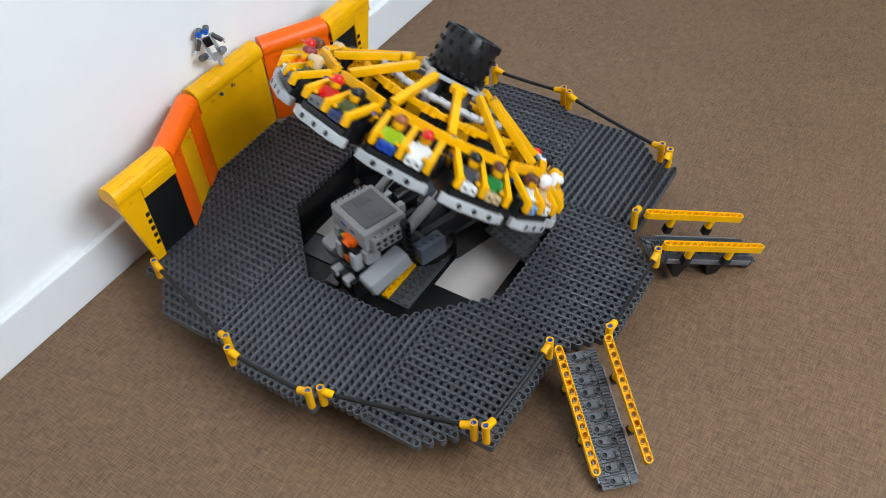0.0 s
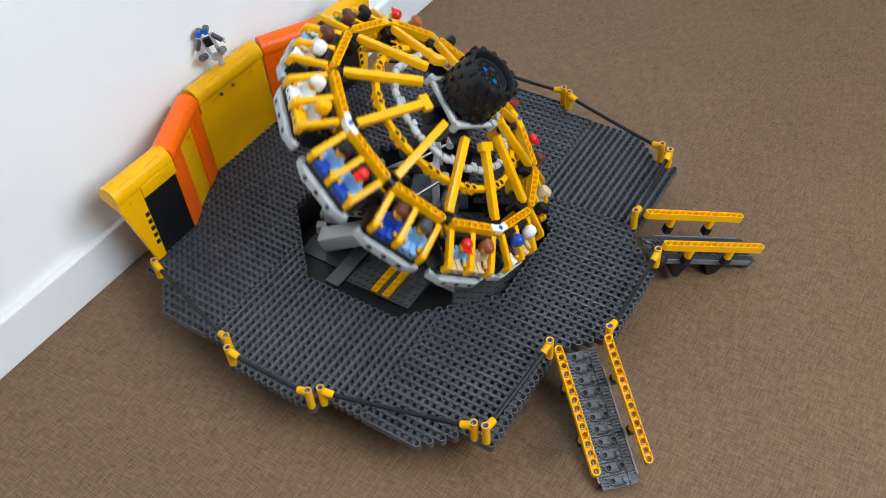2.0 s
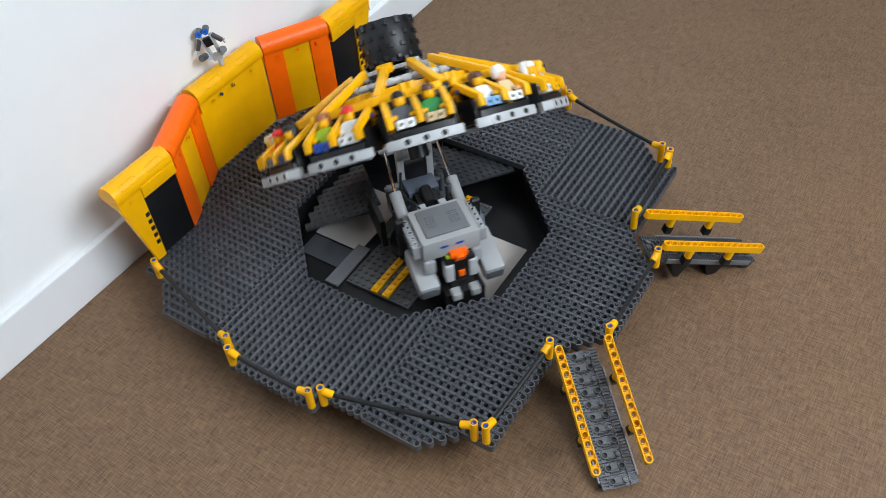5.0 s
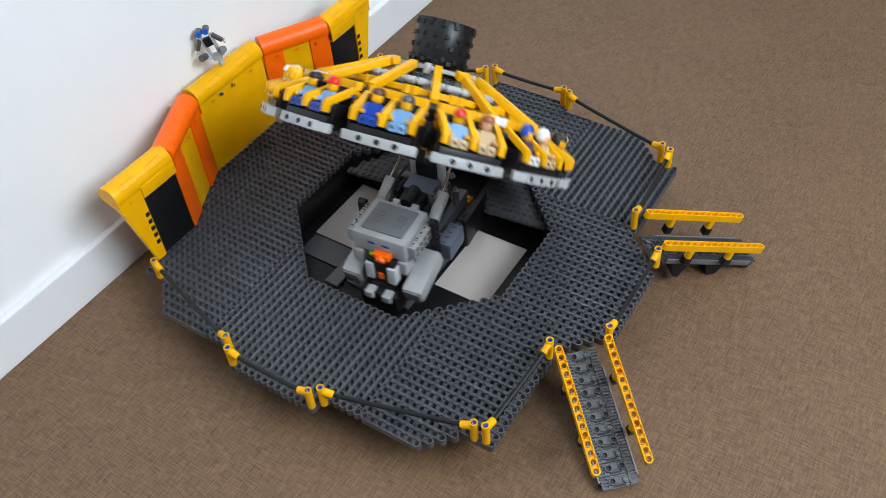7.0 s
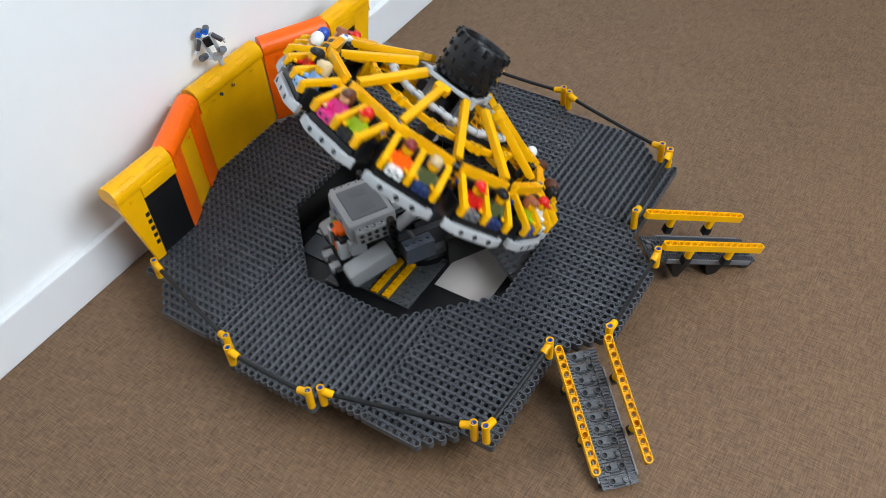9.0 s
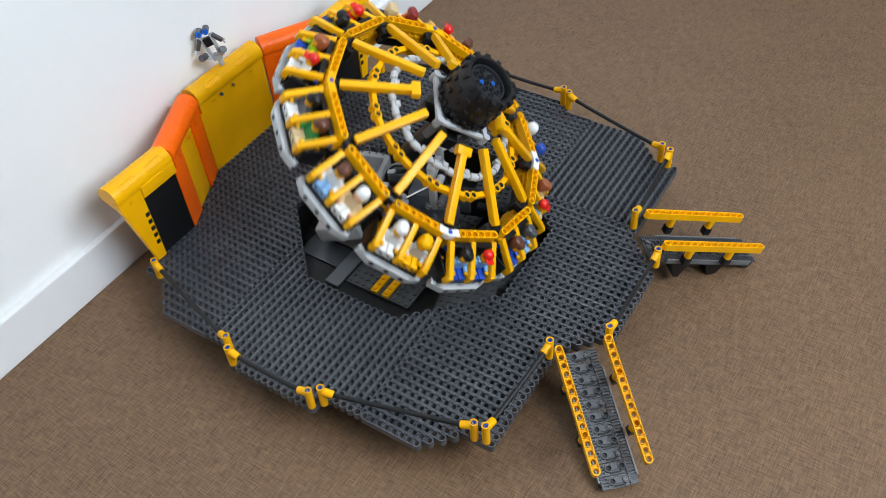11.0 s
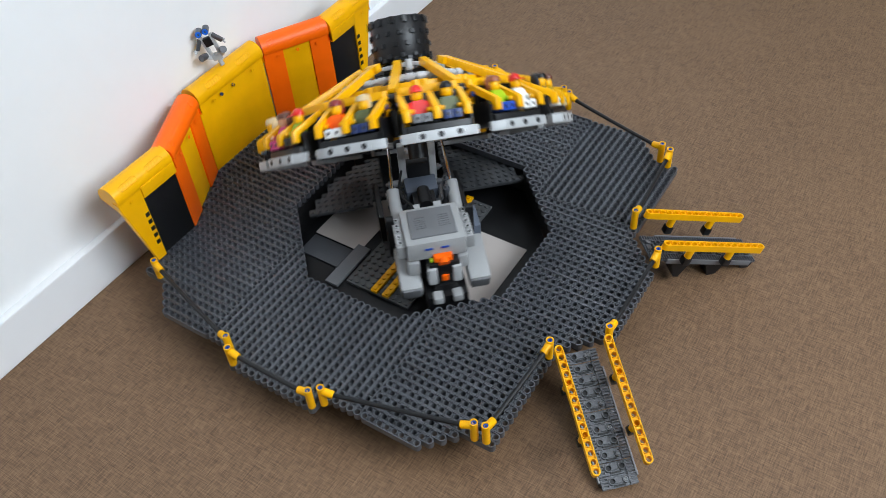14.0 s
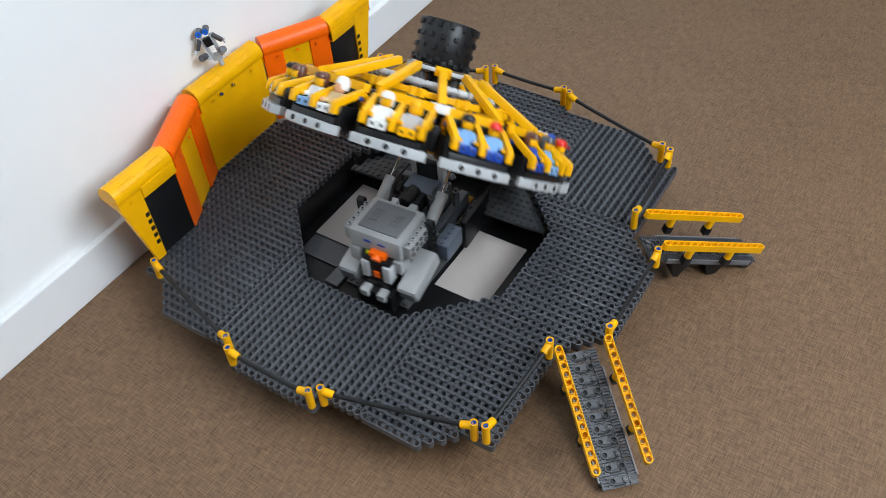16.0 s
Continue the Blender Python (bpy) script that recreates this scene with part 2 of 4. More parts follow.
def deck():
    d = thing("deck", "wide dark grey platform of perforated building-set beams", "platform", m=pose(0, 0, DZ))
    seen = set()
    rng = random.Random(4)
    for j in range(-3, 63):
        for i in range(-52, 14):
            if (i, j) in seen or not in_deck(i, j):
                continue
            up = along_y(i, j)
            n = 0
            top = 40
            while n < top:
                p = (i, j + n) if up else (i + n, j)
                if p in seen or not in_deck(*p) or along_y(*p) != up:
                    break
                seen.add(p)
                n += 1
            part("beam", beam_mesh(n, DARK, False), None, d, m=pose(i * STUD, j * STUD, rng.uniform(-0.0002, 0.0002), 0, 0, 90 if up else 0))
    # unseen plates, added to close the deck from below and keep its holes dark
    plates = bmesh.new()
    for j in range(-3, 63):
        run = None
        for i in range(-52, 16):
            inside = all(in_deck(i + a, j + b) for a in (-1, 0, 1) for b in (-1, 0, 1))
            if inside and run is None:
                run = i
            elif not inside and run is not None:
                box(plates, (run - 0.5) * STUD, (i - 0.5) * STUD, (j - 0.5) * STUD, (j + 0.5) * STUD, -0.0115, -0.0079)
                run = None
    part("under_plate", plates, BLACK, d, "unseen black plates added under the beams to darken the holes")
    # carriers under the deck
    for a in (-24, -9, 9, 24):
        bm = bmesh.new()
        box(bm, CX + a * STUD - 0.004, CX + a * STUD + 0.004, CY - 0.19, CY - 0.135, -0.017, -0.0085)
        box(bm, CX + a * STUD - 0.004, CX + a * STUD + 0.004, CY + 0.135, CY + 0.19, -0.017, -0.0085)
        part("carrier", bm, BLACK, d)
    for k in range(16):
        an = 2 * math.pi * (k + 0.5) / 16
        bm = bmesh.new()
        box(bm, -0.008, 0.008, -0.004, 0.004, -DZ, -0.0085, m=pose(CX + 0.212 * math.cos(an), CY + 0.212 * math.sin(an), 0, 0, 0, math.degrees(an)))
        part("leg", bm, BLACK, d)


deck()


# ---------------------------------------------------------------- small posts and cords round the deck
def post_mesh():
    bm = bmesh.new()
    lathe(bm, [(0.0024, 0.0), (0.0037, 0.0), (0.0037, 0.0255), (0.0026, 0.0255), (0.0026, 0.020)], 18)
    return bm


def barrier(name_label, p, q, cord=True, arms=(True, True)):
    """Two yellow posts with a black cord between them; p and q in studs."""
    th = thing("barrier", name_label, "barrier", "barriers round the deck", m=pose(0, 0, DZ))
    p, q = Vector((p[0] * STUD, p[1] * STUD, 0)), Vector((q[0] * STUD, q[1] * STUD, 0))
    d = (q - p).normalized()
    for o, s, on in ((p, 1, arms[0]), (q, -1, arms[1])):
        ob = part("post", post_mesh(), YELLOW, th, m=Matrix.Translation(o))
        bm = bmesh.new()
        cyl(bm, 0.0037, (0, 0, 0.0205), d * s * 0.0115 + Vector((0, 0, 0.0175)), 16)
        part("arm", bm, YELLOW, ob)
        bm = bmesh.new()
        lathe(bm, [(0.0012, 0.020), (0.0012, 0.0247), (0.0020, 0.0250), (0.0025, 0.0244)], 12)
        part("pin", bm, BLUE, ob, "dark blue pin in the top of the post")
    if cord:
        a, b = p + d * 0.009 + Vector((0, 0, 0.0175)), q - d * 0.009 + Vector((0, 0, 0.0175))
        bm = tube([a.lerp(b, u / 8) + Vector((0, 0, -0.0006 * 4 * (u / 8) * (1 - u / 8))) for u in range(9)], 0.0022, 10)
        part("cord", bm, RUBBER, th, "black flexible cord")
    return th


LAB = "pair of yellow plastic posts with a black cord"
barrier(LAB, (-42.7, 3.8), (-26.2, -0.8))
barrier(LAB, (-24.8, -2), (-12.9, -2))
barrier(LAB, (-11.9, -1), (5.1, 3.7))
barrier(LAB, (6.4, 4), (7, 17.4))
barrier(LAB, (12, 22.6), (12, 36.6))
barrier(LAB, (6.8, 41.6), (6, 55))
barrier(LAB, (4.6, 55.6), (-12.2, 60.4))
barrier(LAB, (-13.4, 61), (-25.4, 61))
barrier(LAB, (-26.5, 60), (-43.2, 55))


# ---------------------------------------------------------------- ramps
LINK = 0.01165


def link_mesh():
    """One tread link of the ramp along x, humped in the middle, top at z = 0."""
    bm = bmesh.new()
    box(bm, 0.0003, LINK - 0.0003, -0.0165, 0.0165, -0.0046, -0.0030, bevel=0.0004)
    box(bm, 0.0020, LINK - 0.0040, -0.0036, 0.0036, -0.0032, -0.0012, bevel=0.0004)
    for e in (-1, 1):
        box(bm, 0.0006, LINK - 0.0006, e * 0.0098 - 0.0008, e * 0.0098 + 0.0008, -0.0032, -0.0010, bevel=0.0003)
    return bm


def ramp(m):
    th = thing("ramp", "dark grey stepped access ramp with two yellow handrails", "ramp", "ramps to the deck", m=m)
    # local: x outward from the deck edge, z up from the floor, width along y
    tilt = pose(0, 0, 0, 0, math.degrees(0.314), 0)
    top = Matrix.Translation((0.0, 0, DZ + 0.003)) @ tilt
    W = 5.87 * STUD / 2
    for y in (-W, W):
        r = part("handrail", beam_mesh(15, YELLOW), None, th, m=Matrix.Translation((RAILX, y, DZ + 0.027)) @ tilt)
        for c in (4, 10):
            bm = bmesh.new()
            cyl(bm, 0.0038, (c * STUD, 0, -0.0076), (c * STUD, 0, -0.0185), 14)
            part("baluster", bm, YELLOW, r)
            bm = bmesh.new()
            box(bm, c * STUD - 0.004, c * STUD + 0.004, -0.004, 0.004, -0.0275, -0.0185, bevel=0.0006)
            part("clamp", bm, BLACK, r)
    link = mesh_of(link_mesh(), DARK, "link")
    # solid black bar for the darkness of a slot; nothing is cut out
    slot = mesh_of(box(bmesh.new(), LINK - 0.0027, LINK - 0.0011, -0.0050, 0.0046, -0.0032, -0.0016), BLACK, "slot")
    ridge = mesh_of(box(bmesh.new(), 0, 0.0014, -0.0034, 0.0034, -0.0032, -0.0010, bevel=0.0003), DARK, "ridge")
    collar = mesh_of(lathe(bmesh.new(), [(0.0024, -0.0026), (0.0025, 0.0003), (0.0033, 0.0003), (0.0034, -0.0032)], 14), DARK, "collar")
    # black disc that paints the shade inside an open collar
    bore_shade = mesh_of(lathe(bmesh.new(), [(0.0, -0.0020), (0.0025, -0.0020)], 12), BLACK, "collar_hole")
    pinned = mesh_of(lathe(bmesh.new(), [(0.0, -0.0005), (0.0009, -0.0005), (0.0010, 0.0001), (0.0020, 0.0001), (0.0023, -0.0009)], 12), MIDGREY, "collar_pin")
    for k in range(11):
        li = part("link", link, None, th, m=top @ pose(0.001 + k * LINK, 0, -0.0006 * (k % 2)))
        part("slot", slot, None, li, "black bar painting the shade in a slot")
        for e in (-1, 1):
            part("collar", collar, None, li, m=pose(0.0056, e * 0.0062, 0))
            if e > 0 and k % 2 == 0:
                part("collar_pin", pinned, None, li, m=pose(0.0056, e * 0.0062, 0))
            else:
                part("collar_hole", bore_shade, None, li, m=pose(0.0056, e * 0.0062, 0))
            for q in range(4):
                part("ridge", ridge, None, li, m=pose(0.0008 + q * 0.0029, e * 0.0132, 0))
    for x in (0.040, 0.082):
        bm = bmesh.new()
        prism(bm, [(-0.014, 0), (0.012, 0), (0.0055, -0.024), (-0.0005, -0.024)], -0.016, 0.016, m=pose(0, 0, 0, 90, 0, 0))
        part("strut", bm, BLACK, th, m=top @ pose(x, 0, -0.0045))
    bm = bmesh.new()
    prism(bm, [(-0.006, 0), (0.008, 0), (0.005, -0.008), (-0.003, -0.008)], -0.017, 0.017, m=pose(0, 0, 0, 90, 0, 0))
    part("foot", bm, BLACK, th, m=top @ pose(0.118, 0, -0.0045))
    part("side_plate", box(box(bmesh.new(), 0.02, 0.122, -0.0185, -0.0168, -0.0075, -0.0015, bevel=0.0004), 0.02, 0.122, 0.0168, 0.0185, -0.0075, -0.0015, bevel=0.0004), MIDGREY, th, m=top)


RAILX = 0.012
ramp(pose(9.54 * STUD, 19.76 * STUD, 0, 0, 0, -45))
ramp(pose(9.54 * STUD, (58.64 - 19.76) * STUD, 0, 0, 0, 45))


# ---------------------------------------------------------------- backdrop
def panel_frame(p, q):
    """x along the panel from p to q (studs), y away from the ride, z up from the deck."""
    p, q = Vector((p[0] * STUD, p[1] * STUD, DZ)), Vector((q[0] * STUD, q[1] * STUD, DZ))
    d = (q - p)
    a = math.atan2(d.y, d.x)
    return Matrix.Translation(p) @ Matrix.Rotation(a, 4, "Z"), d.length


def pipe(bm, x0, x1, z, r=0.0130, seg=18):
    """A half-round hood along the top of a panel."""
    pts = [(r * math.cos(a), z + r * math.sin(a)) for a in (math.pi * (-0.12 + 1.24 * k / seg) for k in range(seg + 1))]
    pts.append((-r, z - 0.0150))
    rows = [[bm.verts.new((x, 0.0095 + y, zz)) for y, zz in pts] for x in (x0, x1)]
    for k in range(seg):
        bm.faces.new((rows[0][k], rows[0][k + 1], rows[1][k + 1], rows[1][k]))
    for r_ in rows:
        bm.faces.new(r_)


def backdrop():
    th = thing("backdrop", "folding yellow, orange and black panel screen behind the deck", "screen")
    H = 11.0 * STUD
    pts = [(-45.2, 4.6), (-45.2, 12.9), (-50.4, 23.2), (-50.4, 36.9), (-45.2, 46.2), (-45.2, 54.6)]
    kinds = ["end", "side", "mid", "side", "end"]
    for k, kind in enumerate(kinds):
        m, L = panel_frame(pts[k], pts[k + 1])
        bm = bmesh.new()
        hood = YELLOW if kind != "side" else ORANGE
        x0, x1 = 0.0015, L - 0.0015
        if kind == "end":
            x0, x1 = (-0.009, L) if k == 0 else (0, L + 0.010)
        pipe(bm, x0, x1, H + 0.0105)
        hd = part("hood", bm, hood, th, m=m)
        for u in (0.27, 0.73):
            turn = pose(0, 0.0095, H + 0.0105) @ pose(0, 0, 0, 48, 0, 0)
            if kind == "side":
                c = x0 + (x1 - x0) * (0.13 if u < 0.5 else 0.87)
                b2 = lathe(bmesh.new(), [(0.0024, 0.0), (0.0026, 0.0004), (0.0034, 0.0004), (0.0036, 0.0)], 14, m=turn @ pose(c, 0.0, 0.0129))
            else:
                c = x0 + (x1 - x0) * u
                b2 = bmesh.new()
                n = 20
                rim = []
                for q in range(n):
                    an = 2 * math.pi * q / n
                    dx = 0.0075 if math.cos(an) > 0 else -0.0075
                    rim.append([(c + dx + rr * math.cos(an), rr * math.sin(an)) for rr in (0.0040, 0.0034, 0.0030)])
                rows = [[b2.verts.new(turn @ Vector((x, y, math.sqrt(0.0130 ** 2 - y * y) + dz))) for x, y, dz in ((*w_[0], 0.0), (*w_[1], 0.0006), (*w_[2], 0.00005))] for w_ in rim]
                for q in range(n):
                    for e in (0, 1):
                        b2.faces.new((rows[q][e], rows[(q + 1) % n][e], rows[(q + 1) % n][e + 1], rows[q][e + 1]))
                for q in range(5):
                    xx = c + (q - 2) * 0.0036
                    bar(b2, turn @ Vector((xx - 0.0006, -0.0018, 0.0128)), turn @ Vector((xx + 0.0008, 0.0018, 0.0128)), 0.0006, 0.0006, bevel=0.0002)
            part("recess", b2, hood, hd)
        # row of pin holes under the hood
        for q in range(3):
            c = x0 + (x1 - x0) * (0.2 + 0.3 * q)
            part("pin_hole", lathe(bmesh.new(), [(0.0009, 0.0), (0.0010, 0.0005), (0.0019, 0.0005), (0.0021, 0.0)], 10, m=pose(c, -0.0036, H + 0.0005, 90, 0, 0)), hood, hd)
        if kind == "mid":
            part("panel", box(bmesh.new(), 0.001, L - 0.001, 0.0, 0.003, 0, H + 0.006, bevel=0.0006), YELLOW, th, m=m)
            for u in (0.32, 0.50):
                part("pin", cyl(bmesh.new(), 0.0019, (L * u, -0.0041, H + 0.0005), (L * u, -0.002, H + 0.0005), 12), NAVY, hd, "dark blue pin")
        elif kind == "side":
            w = L * 0.30
            for a, b in ((0.001, w), (L - w, L - 0.001)):
                part("panel", box(bmesh.new(), a, b, -0.001, 0.004, 0, H + 0.006, bevel=0.0006), ORANGE, th, m=m)
            part("panel", box(bmesh.new(), w, L - w, 0.001, 0.003, 0, H + 0.006, bevel=0.0005), YELLOW, th, m=m)
        else:
            first = k == 0
            a, b = (0.021, L) if first else (0, L - 0.021)
            part("panel", box(bmesh.new(), a, b, 0.0, 0.003, 0, H - 0.006, bevel=0.0005), BLACK, th, m=m)
            part("front_strip", box(bmesh.new(), a, b, -0.0040, 0.0020, H - 0.0065, H + 0.008, bevel=0.0008), YELLOW, th, m=m)
            bm = bmesh.new()
            if first:
                out = [(-0.010, H + 0.008), (0.010, 0.0), (0.021, 0.0), (0.021, H + 0.008)]
            else:
                out = [(L - 0.021, 0.0), (L - 0.010, 0.0), (L + 0.012, H + 0.008), (L - 0.021, H + 0.008)]
            prism(bm, out, -0.004, 0.002, m=pose(0, 0, 0, 90, 0, 0))
            fin = part("fin", bm, YELLOW, th, m=m)
            for i in range(5):
                xx = 0.0178 if first else L - 0.0178
                bm = bmesh.new()
                box(bm, xx - 0.0024, xx + 0.0024, -0.0026, 0.0, 0.020 + i * 0.0097, 0.0248 + i * 0.0097)
                part("tooth", bm, BLACK, fin)


backdrop()


# ---------------------------------------------------------------- pit under the wheel
def studded(bm, x0, x1, y0, y1, z, h=0.0032, m=None):
    """A plate with studs on a square grid."""
    box(bm, x0, x1, y0, y1, z - h, z, m=m)
    nx, ny = round((x1 - x0) / STUD), round((y1 - y0) / STUD)
    for i in range(nx):
        for j in range(ny):
            c = Vector((x0 + (i + 0.5) * STUD, y0 + (j + 0.5) * STUD, z))
            lathe(bm, [(0.0024, -0.0002), (0.0024, 0.0017), (0.0, 0.0017)], 8, m=(m if m is not None else Matrix()) @ Matrix.Translation(c))


def pit():
    p = thing("pit_lining", "black octagonal lining of the pit under the ride", "lining", m=pose(CX, CY, 0))
    R = 16.6 * STUD
    c = 7.0 * STUD
    corners = [(R, -c), (R, c), (c, R), (-c, R), (-R, c), (-R, -c), (-c, -R), (c, -R)]
    for k in range(8):
        (x0, y0), (x1, y1) = corners[k], corners[(k + 1) % 8]
        d = Vector((x1 - x0, y1 - y0, 0))
        m = pose(x0, y0, 0, 0, 0, math.degrees(math.atan2(d.y, d.x)))
        part("side_panel", box(bmesh.new(), 0.0005, d.length - 0.0005, -0.004, 0.0, 0.002, DZ - 0.009, m=m), BLACK, p)
    bm = bmesh.new()
    prism(bm, corners, 0.0005, 0.002)
    part("pit_floor", bm, BLACK, p)
    b = thing("mechanism_stand", "dark studded base plates carrying the ride, with yellow strips", "base", m=pose(CX, CY, 0.002))
    bm = bmesh.new()
    studded(bm, -5.2 * STUD, 4.8 * STUD, -11 * STUD, 11 * STUD, 0.0042)
    part("base_plate", bm, PLATEGREY, b)
    for x in (-1.1, 0.7):
        for y, n in ((-11, 7), (8, 3)):
            bm = bmesh.new()
            studded(bm, x * STUD, (x + 1) * STUD, y * STUD, (y + n) * STUD, 0.0078)
            part("yellow_strip", bm, YELLOW, b)
    bm = bmesh.new()
    lathe(bm, [(0.036, 0.0035), (0.036, 0.012), (0.030, 0.016), (0.012, 0.018), (0.0, 0.018)], 32)
    part("turntable", bm, BLACK, b)
    for x0, x1 in ((5.4, 13.2), (-14.9, -7.1)):
        sh = new("paper_sheet", mesh_of(box(bmesh.new(), CX + x0 * STUD, CX + x1 * STUD, CY - 5.4 * STUD, CY + 6.2 * STUD, 0.0025, 0.0029, m=None), PAPER))
        tagged(sh, "blank pale paper sheet on the pit floor", "paper", "sheets in the pit")
    sh = new("grey_strip", mesh_of(box(bmesh.new(), CX - 7.8 * STUD, CX - 5.7 * STUD, CY - 12.4 * STUD, CY - 4.6 * STUD, 0.0031, 0.0062, bevel=0.0006), MIDGREY))
    tagged(sh, "smooth grey plastic strip on the pit floor", "strip")
    sh = new("dark_sheet", mesh_of(box(bmesh.new(), CX - 14.6 * STUD, CX - 8.0 * STUD, CY - 9.5 * STUD, CY - 5.8 * STUD, 0.0025, 0.0040, bevel=0.0004), DARK))
    tagged(sh, "smooth dark grey plastic sheet on the pit floor", "sheet")


pit()


# ---------------------------------------------------------------- ride: turning wheel of benches
TILT = 40.8
PIVOT = Vector((CX + 0.0012, CY + 0.0012, DZ + 0.0983))
NB = 12
RIM = 0.1185                 # middle of the rim beams
TYREZ, RAILZ, RIMZ = 0.105, 0.004, 0.043
SEAT = RAILZ + 0.010


def wheel():
    w = thing("amusement_ride", "spinning yellow and black wheel ringed with benches, tilted", "amusement ride")
    bm = bmesh.new()
    R, half = 0.0280, 0.0215
    lathe(bm, [(0.0205, half - 0.018), (0.0212, half - 0.003), (0.0225, half), (0.0255, half), (R, half - 0.004), (R, -half + 0.004), (0.0255, -half), (0.0205, -half)], 56, m=pose(0, 0, TYREZ))
    ty = part("tyre", bm, RUBBER, w, "wide black rubber tyre")
    shoulder = mesh_of(box(bmesh.new(), R - 0.0050, R + 0.0018, -0.0026, 0.0026, -0.0020, 0.0020, bevel=0.0007), RUBBER, "shoulder_lug")
    lug = mesh_of(box(bmesh.new(), R - 0.001, R + 0.0021, -0.0022, 0.0022, -0.0024, 0.0024, bevel=0.0007), RUBBER, "lug")
    for k in range(28):      # chunky shoulders
        zz, turn = (half - 0.0022, k) if k % 2 else (-half + 0.0022, k + 1)
        part("lug", shoulder, None, ty, m=Matrix.Rotation(2 * math.pi * turn / 28, 4, "Z") @ Matrix.Translation((0, 0, TYREZ + zz)))
    for row, z in enumerate((-0.0165, -0.0055, 0.0055, 0.0165)):
        for k in range(14):
            part("lug", lug, None, ty, m=Matrix.Rotation(2 * math.pi * (k + 0.5 * (row % 2)) / 14, 4, "Z") @ Matrix.Translation((0, 0, TYREZ + z)))
    bm = bmesh.new()
    lathe(bm, [(0.0, half - 0.008), (0.0165, half - 0.008), (0.0175, half - 0.005), (0.0190, half - 0.005), (0.0208, half - 0.014), (0.0208, half - 0.018)], 32, m=pose(0, 0, TYREZ))
    hub = part("wheel_hub", bm, HUBBLACK, w, "black wheel hub with round sockets")
    for r, n in ((0.0, 1), (0.0070, 6), (0.0128, 8)):
        for k in range(n):
            a = 2 * math.pi * k / n + 0.3
            place = pose(r * math.cos(a), r * math.sin(a), TYREZ + half - 0.0080)
            part("socket", lathe(bmesh.new(), [(0.0020, 0.0002), (0.0020, 0.0016), (0.0028, 0.0016), (0.0030, 0)], 14, m=place), HUBBLACK, hub)
            # the socket's dark inside is a flat black disc, painted shade
            part("socket_hole", lathe(bmesh.new(), [(0.0, 0.0003), (0.0020, 0.0003)], 12, m=place), BLACK, hub)
    for s in (-1, 1):
        part("pin", lathe(bmesh.new(), [(0.0010, 0.001), (0.0010, 0.0022), (0.0021, 0.0022), (0.0023, 0.0)], 12, m=pose(s * 0.0070 * math.cos(0.3), s * 0.0070 * math.sin(0.3), TYREZ + half - 0.0078)), BRIGHTBLUE, hub, "blue pin in the hub")
    # core under the tyre
    bm = bmesh.new()
    box(bm, -0.022, 0.022, -0.022, 0.022, TYREZ - half - 0.010, TYREZ - half - 0.002, bevel=0.002)
    cyl(bm, 0.010, (0, 0, -0.012), (0, 0, TYREZ - half - 0.008), 20)
    box(bm, -0.030, 0.030, -0.006, 0.006, 0.050, 0.064, bevel=0.001)
    box(bm, -0.006, 0.006, -0.030, 0.030, 0.050, 0.064, bevel=0.001)
    core = part("core", bm, BLACK, w)
    for k in range(4):      # pale frame under the tyre
        m = Matrix.Rotation(k * math.pi / 2, 4, "Z")
        bm = box(bmesh.new(), 0.0240, 0.0290, -0.0285, 0.0285, TYREZ - half - 0.0070, TYREZ - half - 0.0030, m=m, bevel=0.0008)
        cyl(bm, 0.0038, m @ Vector((0.0265, 0.0265, TYREZ - half - 0.011)), m @ Vector((0.0265, 0.0265, TYREZ - half - 0.001)), 12)
        part("frame_bar", bm, GREY, core, "light grey frame bar under the tyre")
    for k in range(4):
        m = Matrix.Rotation(k * math.pi / 2 + math.pi / 4, 4, "Z")
        part("core_bracket", box(box(bmesh.new(), 0.020, 0.030, -0.009, 0.009, TYREZ - half - 0.009, TYREZ - half - 0.003, m=m, bevel=0.0012), 0.022, 0.028, -0.004, 0.004, 0.045, TYREZ - half - 0.008, m=m, bevel=0.001), MIDGREY, core, "dark grey bracket under the tyre")
    # rings of connectors
    for k in range(16):
        m = Matrix.Rotation(2 * math.pi * (k + 0.5) / 16, 4, "Z")
        bm = bmesh.new()
        half_l = 0.066 * math.tan(math.pi / 16)
        cyl(bm, 0.0022, (0.066, -half_l, 0.063), (0.066, half_l, 0.063), 10)
        for e in (-1, 1):
            cyl(bm, 0.0036, (0.066, e * half_l * 0.92, 0.063), (0.066, e * half_l * 0.30, 0.063), 12)
        box(bm, 0.0605, 0.066, -0.003, 0.003, 0.0600, 0.0665, bevel=0.0008)
        bmesh.ops.transform(bm, matrix=m, verts=bm.verts)
        part("grey_connector", bm, GREY, w, "light grey ring connector")
    hl = 0.0815 * math.tan(math.pi / NB)
    arc = bmesh.new()
    for e in (-1, 0, 1):
        box(arc, 0.0787, 0.0843, -hl * 0.36, hl * 0.36, 0.0510, 0.0570, m=Matrix.Rotation(e * math.pi / NB * 0.66, 4, "Z"), bevel=0.0009)
    for e in (-0.19, 0.19):
        an = e * math.pi / NB
        lathe(arc, [(0.0026, 0.0500), (0.0026, 0.0574), (0.0029, 0.0578), (0.0039, 0.0579), (0.0041, 0.0575), (0.0041, 0.0500)], 16, m=Matrix.Rotation(an, 4, "Z") @ Matrix.Translation((0.0822, 0, 0)))
    arc = mesh_of(arc, YELLOW, "ring_beam")
